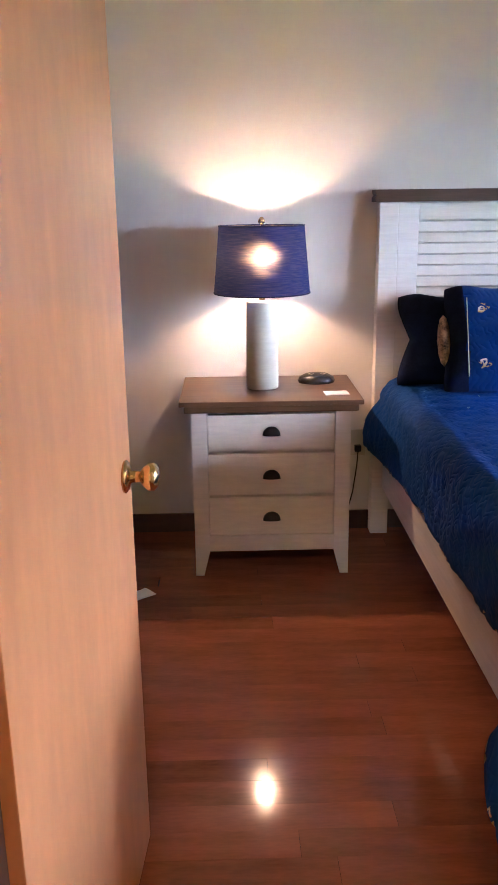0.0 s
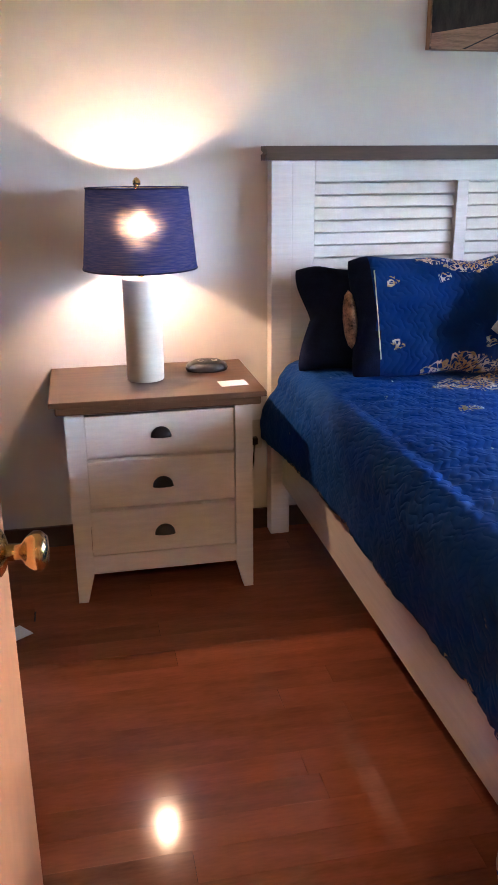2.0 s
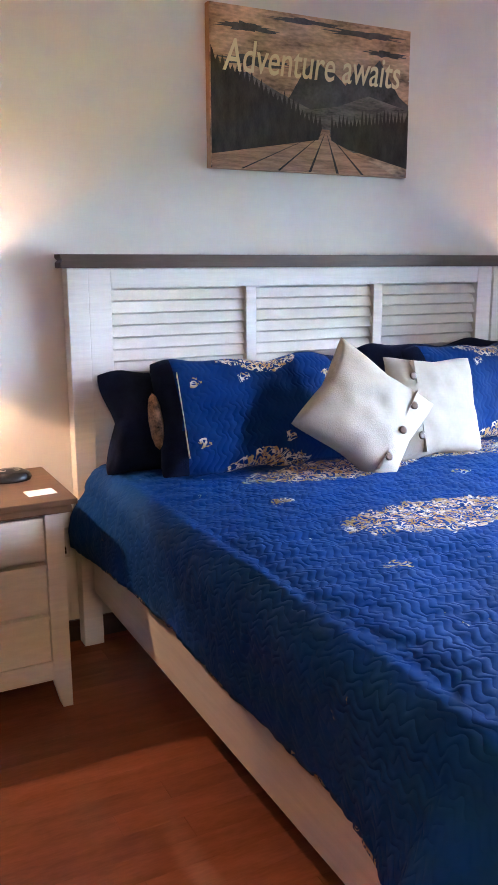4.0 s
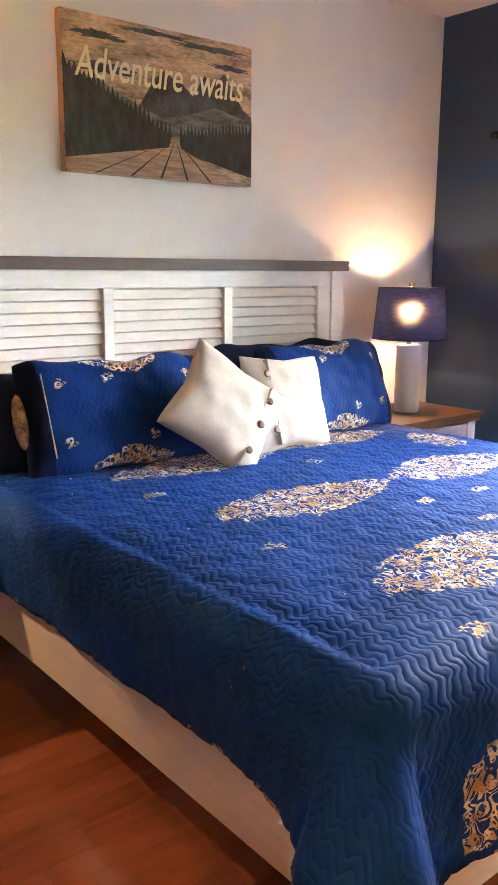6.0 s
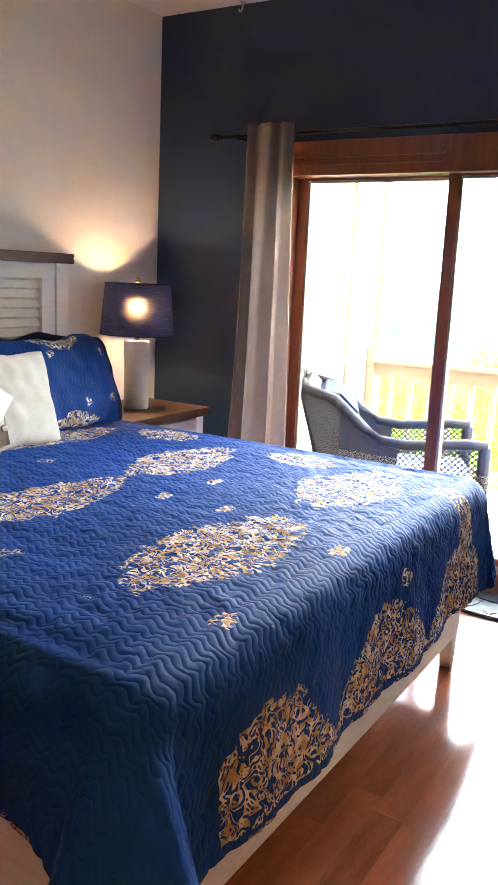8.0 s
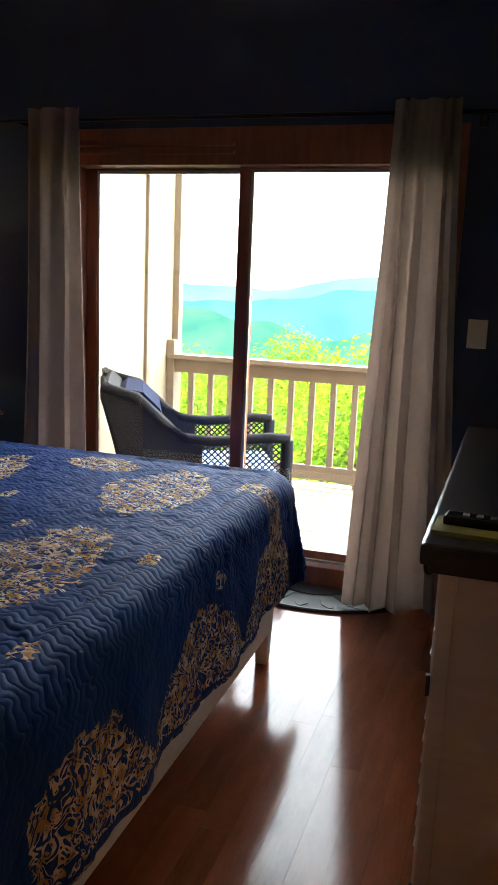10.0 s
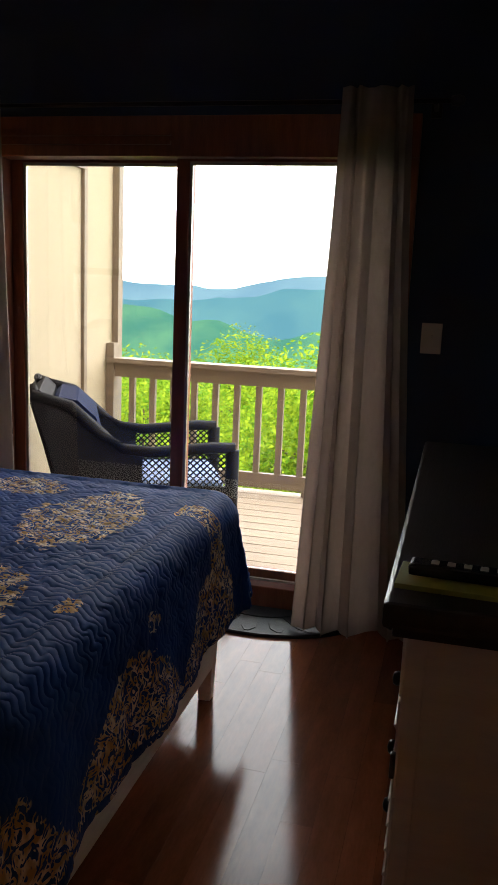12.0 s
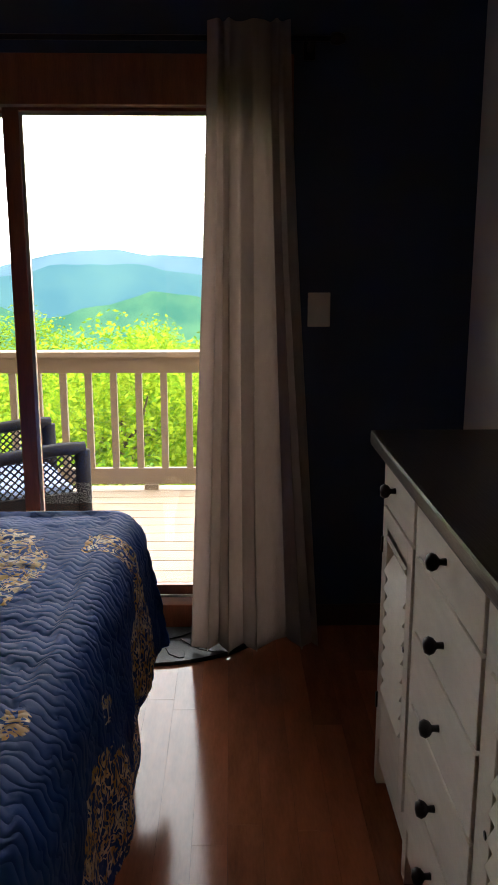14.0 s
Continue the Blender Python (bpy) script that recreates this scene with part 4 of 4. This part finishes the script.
# ---- dresser ----
def dresser():
    d = thing("dresser", "white-painted dresser with dark top, drawers and louvered doors", "dresser", at=(2.212, 0.517, 0), rz=-0.1)
    d.scale = (1.045, 1, 1)
    ox, oy, yf = 2.225, 0.55, 0.795
    def P(name, s, mat="dresser", parent=d, bevel=0.003, label=""):
        return part(name, boxes((s[0] - ox, s[1] - oy, s[2], s[3] - ox, s[4] - oy, s[5]), bevel=bevel), mat, parent, label)
    P("tabletop", (1.595, 0.335, 0.922, 2.855, 0.83, 0.96), "black_top", bevel=0.008, label="worn espresso-stained top")
    P("top_moulding", (1.61, 0.34, 0.905, 2.84, 0.815, 0.922), "black_top", bevel=0.004)
    P("side_panel", (1.625, 0.345, 0.06, 1.65, 0.79, 0.905))
    P("side_panel", (2.80, 0.345, 0.06, 2.825, 0.79, 0.905))
    P("back_panel", (1.65, 0.345, 0.06, 2.80, 0.36, 0.905))
    P("carcass", (1.65, 0.36, 0.10, 2.80, 0.775, 0.89))
    for x in (1.62, 1.975, 2.44, 2.79):
        P("stile", (x, 0.765, 0.0, x + 0.035, yf, 0.905))
    P("bottom_rail", (1.655, 0.77, 0.07, 2.79, yf - 0.004, 0.15))
    def knob(parent, x, z):
        part("knob", lathe([(0.007, 0), (0.006, 0.012), (0.014, 0.018), (0.017, 0.026), (0.013, 0.034), (0.0001, 0.037)], 0, 0, 0, 20, "y"), "dark_metal", parent, "round dark bronze knob", True).location = (x - ox, yf + 0.006 - oy, z)
        parent.children[-1].rotation_euler = (0, 0, math.pi)
    for a, b in ((1.658, 1.972), (2.013, 2.437), (2.478, 2.787)):
        q = P("drawer_front", (a, 0.775, 0.79, b, yf + 0.005, 0.898))
        knob(q, (a + b) / 2 if b < 2.5 and a > 1.9 else (a + b) / 2 + (0.03 if a > 2.4 else -0.03), 0.855)
    for z0, z1, zk in ((0.625, 0.783, 0.70), (0.46, 0.618, 0.535), (0.29, 0.453, 0.367), (0.155, 0.283, 0.22)):
        q = P("drawer_front", (2.013, 0.775, z0, 2.437, yf + 0.005, z1))
        knob(q, 2.215, zk)
    for a, b, kx in ((1.658, 1.972, 1.945), (2.478, 2.787, 2.525)):
        q = part("louvered_door", boxes(*[(s[0] - ox, 0.775 - oy, s[1], s[2] - ox, yf + 0.005 - oy, s[3]) for s in ((a, 0.155, a + 0.045, 0.783), (b - 0.045, 0.155, b, 0.783), (a + 0.045, 0.735, b - 0.045, 0.783), (a + 0.045, 0.155, b - 0.045, 0.31))], bevel=0.002), "dresser", d)
        z = 0.335
        while z < 0.73:
            bm = boxes((-(b - a - 0.094) / 2, -0.004, -0.026, (b - a - 0.094) / 2, 0.004, 0.026))
            bmesh.ops.rotate(bm, verts=bm.verts, cent=(0, 0, 0), matrix=Matrix.Rotation(radians(28), 3, "X"))
            part("louver_slat", bm, "dresser", q).location = ((a + b) / 2 - ox, 0.79 - oy, z)
            z += 0.045
        knob(q, kx, 0.53)
        for z in (0.25, 0.68):
            part("hinge", boxes((-0.006, -0.004, -0.02, 0.006, 0.004, 0.02), bevel=0.002), "dark_metal", q).location = ((a - 0.004 if kx > a + 0.1 else b + 0.004) - ox, yf + 0.006 - oy, z)
dresser()
gp = thing("paper_pad", "yellow-green paper pad on the dresser", "paper pad", at=(1.665, 0.70, 0.96), rz=-3)
part("pad_body", boxes((-0.05, -0.11, 0, 0.055, 0.085, 0.008), bevel=0.001), "green_paper", gp)
rm = thing("remote_control", "slim black remote control on paper pad", "remote", at=(1.675, 0.69, 0.968), rz=-4)
part("remote_body", boxes((-0.022, -0.08, 0, 0.022, 0.08, 0.018), bevel=0.006), "black_plastic", rm)
for k in range(5):
    part("remote_button", boxes((-0.008, -0.06 + 0.024 * k, 0.018, 0.008, -0.048 + 0.024 * k, 0.020), bevel=0.001), "alu", rm)

# ---- half-round door mat ----
def door_mat():
    m = thing("door_mat", "half-round black rubber mat with fan relief", "door mat", at=(3.77, 1.46, 0))
    n, rx, ry = 32, 0.30, 0.44
    arc = lambda s: [(-rx * s * math.sin(math.pi * k / n), ry * s * math.cos(math.pi * k / n)) for k in range(n + 1)]
    part("mat_body", prism(arc(1.0), "z", 0.0, 0.008), "rubber", m)
    for s0, s1 in ((0.93, 0.99), (0.36, 0.40)):
        part("ring_relief", prism(arc(s1) + arc(s0)[::-1], "z", 0.008, 0.013), "rubber", m)
    for k in range(9):
        a = math.pi * (k + 0.5) / 9
        pts = []
        for s, wv in ((0.44, 0.03), (0.6, 0.075), (0.78, 0.085), (0.9, 0.02)):
            pts.append((s, wv))
        out = [(-rx * s * math.sin(a - wv), ry * s * math.cos(a - wv)) for s, wv in pts] + [(-rx * s * math.sin(a + wv), ry * s * math.cos(a + wv)) for s, wv in pts[::-1]]
        part("petal_relief", prism(out, "z", 0.008, 0.012), "rubber", m)
door_mat()

# ---- unseen hall ceiling light behind the viewer, added as warm fill ----
hl = thing("ceiling_light", "unseen round flush ceiling light added as warm fill", "ceiling light", at=(0.35, -0.75, ZC))
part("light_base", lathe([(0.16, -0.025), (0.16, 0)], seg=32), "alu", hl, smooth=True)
part("diffuser", lathe([(0.0001, -0.10), (0.07, -0.092), (0.13, -0.06), (0.15, -0.025)], seg=32), "hall_fill", hl, smooth=True)

# ---- deck outside ----
deck = setting("deck", boxes((3.96, -1.2, -0.30, 5.98, 3.4, -0.092)), "bark", "weathered wooden deck boards outside the sliding door", "deck")
side = setting("side_wall", boxes((3.96, 3.18, -0.3, 6.14, 3.34, 2.9)), "siding", "tan panelled side wall of the deck", "wall")
for s in ((5.555, 3.155, -0.09, 5.60, 3.18, 2.07), (3.97, 3.155, 2.07, 5.60, 3.18, 2.105), (6.06, 3.13, -0.09, 6.14, 3.18, 2.9)):
    part("trim_strip", boxes(s, bevel=0.003), "rail", side)
# Unseen facade, carried up high to keep western sky off deck and railing.
setting("house_wall", boxes((XE, -7.0, -7.0, 3.96, YS - 0.1, 5.5), (XE, YN + 0.12, -7.0, 3.96, 9.0, 5.5), (XE, YS - 0.1, ZC + 0.15, 3.96, YN + 0.12, 5.5), (XE, YS - 0.1, -7.0, 3.96, YN + 0.12, -0.3)), "siding", "unseen plain tan outside wall of the house, shading the deck", "wall")


def railing():
    r = thing("deck_railing", "tan painted wooden deck railing with square balusters", "railing", at=(6.0, 1.0, 0))
    part("top_rail", boxes((-0.06, -2.2, 0.79, 0.08, 2.17, 0.825), bevel=0.004), "rail", r)
    part("upper_rail", boxes((-0.02, -2.2, 0.69, 0.02, 2.17, 0.79), bevel=0.003), "rail", r)
    part("lower_rail", boxes((-0.02, -2.2, -0.03, 0.02, 2.17, 0.075), bevel=0.003), "rail", r)
    base = None
    for k in range(27):
        y = -1.94 + 0.1575 * k - 0.012
        if base is None:
            base = part("baluster", boxes((-0.02, -0.021, 0.0755, 0.02, 0.021, 0.6895), bevel=0.002), "rail", r)
            o = base
        else:
            o = new("baluster", base.data)
            o.parent = r
        o.location = (0, y, 0)
    part("post", boxes((-0.045, 2.115, -0.068, 0.045, 2.175, 0.93), bevel=0.004), "rail", r)
    for y in (0.66, -1.3):
        part("foot_block", boxes((-0.03, y - 0.045, -0.068, 0.03, y + 0.045, -0.03), bevel=0.003), "rail", r)
railing()


def wicker_chair():
    c = thing("wicker_armchair", "dark brown wicker armchair with blue-grey cushion on deck", "armchair", at=(4.72, 2.37, -0.068), rz=25)
    c.scale = (0.92, 0.95, 0.90)
    part("backrest", prism([(0.40, 0.32), (0.47, 0.32), (0.66, 0.96), (0.60, 0.985), (0.54, 0.93)], "x", -0.34, 0.34), "wicker", c)
    part("back_rim", tube([(-0.35, 0.46, 0.74), (-0.345, 0.62, 0.95), (-0.25, 0.64, 0.985), (0.25, 0.64, 0.985), (0.345, 0.62, 0.95), (0.35, 0.46, 0.74)], 0.026, 8), "wicker", c, smooth=True)
    part("seat", boxes((-0.33, -0.42, 0.26, 0.33, 0.42, 0.33), bevel=0.01), "wicker", c)
    part("skirt", boxes((-0.34, -0.44, 0.06, 0.34, -0.41, 0.32), bevel=0.004), "wicker", c)
    part("seat_cushion", boxes((-0.30, -0.42, 0.332, 0.30, 0.38, 0.45), bevel=0.035), "blue_cushion", c, "blue-grey padded seat cushion", True)
    part("back_cushion", prism([(0.22, 0.455), (0.40, 0.455), (0.54, 0.90), (0.50, 0.94), (0.40, 0.92), (0.30, 0.82)], "x", -0.29, 0.29), "navy_cloth", c, "dark navy padded back cushion")
    for sx in (-1, 1):
        part("armrest", tube([(sx * 0.355, 0.64, 0.955), (sx * 0.36, 0.44, 0.90), (sx * 0.37, 0.27, 0.74), (sx * 0.375, 0.15, 0.655), (sx * 0.375, 0.0, 0.635), (sx * 0.375, -0.34, 0.665), (sx * 0.375, -0.46, 0.66)], 0.034, 8), "wicker", c, smooth=True)
        part("wing_panel", prism([(0.64, 0.94), (0.44, 0.89), (0.27, 0.73), (0.15, 0.65), (0.05, 0.63), (0.05, 0.40), (0.45, 0.30)], "x", sx * 0.362 - 0.012, sx * 0.362 + 0.012), "wicker", c)
        part("front_leg", tube([(sx * 0.375, -0.45, 0.65), (sx * 0.375, -0.45, 0.0)], 0.038, 8), "wicker", c, smooth=True)
        part("back_leg", tube([(sx * 0.345, 0.62, 0.92), (sx * 0.345, 0.46, 0.30), (sx * 0.345, 0.45, 0.0)], 0.03, 8), "wicker", c, smooth=True)
        part("side_panel", boxes((sx * 0.375 - 0.012, -0.42, 0.06, sx * 0.375 + 0.012, 0.43, 0.43), bevel=0.003), "wicker", c)
        y0, y1, z0, z1 = -0.42, 0.05, 0.43, 0.64
        k = -0.24
        while k < 0.50:
            for s in (1, -1):
                ya, yb = y0 + k, y0 + k + (z1 - z0)
                lo, hi = max(ya, y0), min(yb, y1)
                if hi - lo > 0.02:
                    za, zb = z0 + lo - ya, z0 + hi - ya
                    if s < 0:
                        za, zb = z1 - (lo - ya), z1 - (hi - ya)
                    part("lattice_strand", tube([(sx * 0.375, lo, za), (sx * 0.375, hi, zb)], 0.005, 4), "wicker", c)
            k += 0.038
wicker_chair()


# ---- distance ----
# Self-glowing slopes: daylight and distance haze are put into the emission colour.
def hazed_backdrop_material(name, low, high, scale):
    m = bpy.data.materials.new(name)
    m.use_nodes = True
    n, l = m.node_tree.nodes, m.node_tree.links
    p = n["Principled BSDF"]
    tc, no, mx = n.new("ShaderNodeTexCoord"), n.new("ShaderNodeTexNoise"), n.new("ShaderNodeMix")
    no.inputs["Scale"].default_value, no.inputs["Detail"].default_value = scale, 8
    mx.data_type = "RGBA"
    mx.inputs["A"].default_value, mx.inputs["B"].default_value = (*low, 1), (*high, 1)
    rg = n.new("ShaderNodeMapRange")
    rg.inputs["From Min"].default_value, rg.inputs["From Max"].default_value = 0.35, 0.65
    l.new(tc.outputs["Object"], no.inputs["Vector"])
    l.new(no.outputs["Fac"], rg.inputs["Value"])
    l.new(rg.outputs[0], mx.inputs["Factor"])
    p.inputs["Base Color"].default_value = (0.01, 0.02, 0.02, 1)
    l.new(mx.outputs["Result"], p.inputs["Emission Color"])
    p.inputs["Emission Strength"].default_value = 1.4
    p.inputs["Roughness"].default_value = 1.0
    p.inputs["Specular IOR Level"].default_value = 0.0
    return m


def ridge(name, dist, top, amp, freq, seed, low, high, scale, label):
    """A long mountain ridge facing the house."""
    M[name] = hazed_backdrop_material(name, low, high, scale)
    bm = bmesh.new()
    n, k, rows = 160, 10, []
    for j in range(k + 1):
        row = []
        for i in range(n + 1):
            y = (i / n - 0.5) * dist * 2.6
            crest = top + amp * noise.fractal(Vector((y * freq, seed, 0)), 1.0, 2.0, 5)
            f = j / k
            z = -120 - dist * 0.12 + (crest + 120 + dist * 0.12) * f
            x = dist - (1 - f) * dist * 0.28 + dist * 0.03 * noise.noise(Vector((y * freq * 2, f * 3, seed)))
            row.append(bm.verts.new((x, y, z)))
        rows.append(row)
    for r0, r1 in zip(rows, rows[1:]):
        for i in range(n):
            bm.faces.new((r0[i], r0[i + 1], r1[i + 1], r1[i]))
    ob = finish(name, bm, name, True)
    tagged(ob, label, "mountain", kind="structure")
# Haze is painted in: each farther ridge gets a bluer, paler colour.
ridge("backdrop_far_ridge", 2600, 6, 45, 0.0016, 1.0, (0.22, 0.46, 0.68), (0.32, 0.60, 0.78), 0.004, "mountain ridge on the horizon with blue haze painted in")
ridge("backdrop_middle_ridge", 1500, -28, 48, 0.0022, 5.0, (0.10, 0.36, 0.50), (0.18, 0.50, 0.56), 0.008, "wooded mountain ridge with blue-green haze painted in")
ridge("backdrop_near_ridge", 700, -32, 26, 0.0045, 9.0, (0.05, 0.33, 0.22), (0.16, 0.52, 0.26), 0.03, "wooded green mountainside with haze painted in")
ridge("backdrop_spur", 260, -26, 14, 0.010, 14.0, (0.12, 0.42, 0.05), (0.34, 0.62, 0.07), 0.12, "green wooded slope with daylight painted in")

gm = bmesh.new()
gn, rows = 40, []
for j in range(gn + 1):
    row = []
    for i in range(gn + 1):
        x = -60 + (i / gn) ** 2 * 4800
        y = ((j / gn) * 2 - 1) ** 3 * 4500
        row.append(gm.verts.new((x, y, -6.5 - max(0, x - 6) * 0.22 if x < 500 else -115)))
    rows.append(row)
for r0, r1 in zip(rows, rows[1:]):
    for i in range(gn):
        gm.faces.new((r0[i], r0[i + 1], r1[i + 1], r1[i]))
setting("ground", gm, "ground", "wooded ground falling away below the deck", "ground")


def tree_meshes(seed, height, spread):
    rnd = random.Random(seed)
    trunk = bmesh.new()
    def limb(a, b, r0, r1):
        t = tube([a, tuple((Vector(a) + Vector(b)) / 2 + Vector((rnd.uniform(-0.1, 0.1), rnd.uniform(-0.1, 0.1), 0))), b], [r0, (r0 + r1) / 2, r1], 6)
        me = bpy.data.meshes.new("limb")
        t.to_mesh(me)
        t.free()
        trunk.from_mesh(me)
        bpy.data.meshes.remove(me)
    limb((0, 0, 0), (0.1, 0, height * 0.9), 0.16, 0.03)
    tips = []
    for k in range(16):
        z = height * rnd.uniform(0.35, 0.88)
        a = rnd.uniform(0, 2 * math.pi)
        rr = spread * rnd.uniform(0.5, 1.0) * (1.15 - z / height * 0.75)
        tip = (rr * math.cos(a), rr * math.sin(a), z + rnd.uniform(0.2, 0.9))
        limb((0.08, 0, z), tip, 0.05, 0.012)
        tips.append(tip)
    tips.append((0.1, 0, height))
    verts, faces = [], []
    for tx, ty, tz in tips:
        for q in range(950):
            d = Vector((rnd.gauss(0, 1), rnd.gauss(0, 1), rnd.gauss(0, 0.7)))
            d = d.normalized() * rnd.uniform(0.25, 1.0) ** 0.6 * spread * 0.42
            c = Vector((tx, ty, tz)) + d
            u = Vector((rnd.uniform(-1, 1), rnd.uniform(-1, 1), rnd.uniform(-0.7, 0.7))).normalized()
            w = u.orthogonal().normalized()
            s = rnd.uniform(0.022, 0.045)
            i = len(verts)
            verts += [c - u * s * 1.5, c + w * s * 0.7, c + u * s * 1.5, c - w * s * 0.7]
            faces.append((i, i + 1, i + 2, i + 3))
    crown = bpy.data.meshes.new("crown")
    crown.from_pydata(verts, [], faces)
    crown.materials.append(M["leaf"])
    tm = bpy.data.meshes.new("trunk")
    trunk.to_mesh(tm)
    trunk.free()
    tm.materials.append(M["bark"])
    return tm, crown


kinds = [tree_meshes(21, 7.5, 2.0), tree_meshes(22, 8.5, 2.4), tree_meshes(23, 6.8, 1.8)]
rnd = random.Random(12)
for row_x, top, count, gap in ((9.6, -0.5, 7, 1.9), (12.5, 0.25, 7, 2.4), (16.5, 0.35, 8, 3.0), (23.0, 0.0, 9, 3.8)):
    for k in range(count):
        y = 2.4 + row_x * 0.12 + (k - count / 2) * gap + rnd.uniform(-0.6, 0.6)
        tm, cm = kinds[rnd.randrange(3)]
        hgt = max(v.co.z for v in cm.vertices)
        t = thing("tree", "bright green leafy tree below the deck", "tree", "trees below the deck", (row_x + rnd.uniform(-0.8, 0.8), y, top - hgt + rnd.uniform(-0.5, 0.45)), rnd.uniform(0, 360))
        for nm, me in (("trunk", tm), ("crown", cm)):
            o = new(nm, me)
            o.parent = t

# ---- deck boards and floor planks ----
x, bm0 = 3.995, None
while x < 5.97:
    if bm0 is None:
        o = part("deck_board", boxes((0, -1.2, -0.092, 0.134, 3.175, -0.068), bevel=0.004), "deck", deck)
        bm0 = o.data
    else:
        o = new("deck_board", bm0)
        o.parent = deck
    o.location = (x, 0, 0)
    x += 0.14
rnd = random.Random(5)
pw, plank_mesh = 0.0865, {}
y = -2.3
while y < YN:
    x = XW + rnd.uniform(-1.0, 0.0)
    end = XE - 0.004 if y > YS - 0.05 else 1.15
    while x < end - 0.02:
        ln = 1.21
        a, b = max(x, XW), min(x + ln, end)
        if b - a > 0.05:
            wy = min(pw, YN - y)
            key = (round(b - a, 2), round(wy, 3))
            if key not in plank_mesh:
                o = part("plank", boxes((0, 0, -0.012, key[0] - 0.0008, wy - 0.0004, 0.0)), "plank", floor)
                plank_mesh[key] = o.data
            else:
                o = new("plank", plank_mesh[key])
                o.parent = floor
            o.location = (a, y, 0)
        x += ln
    y += pw
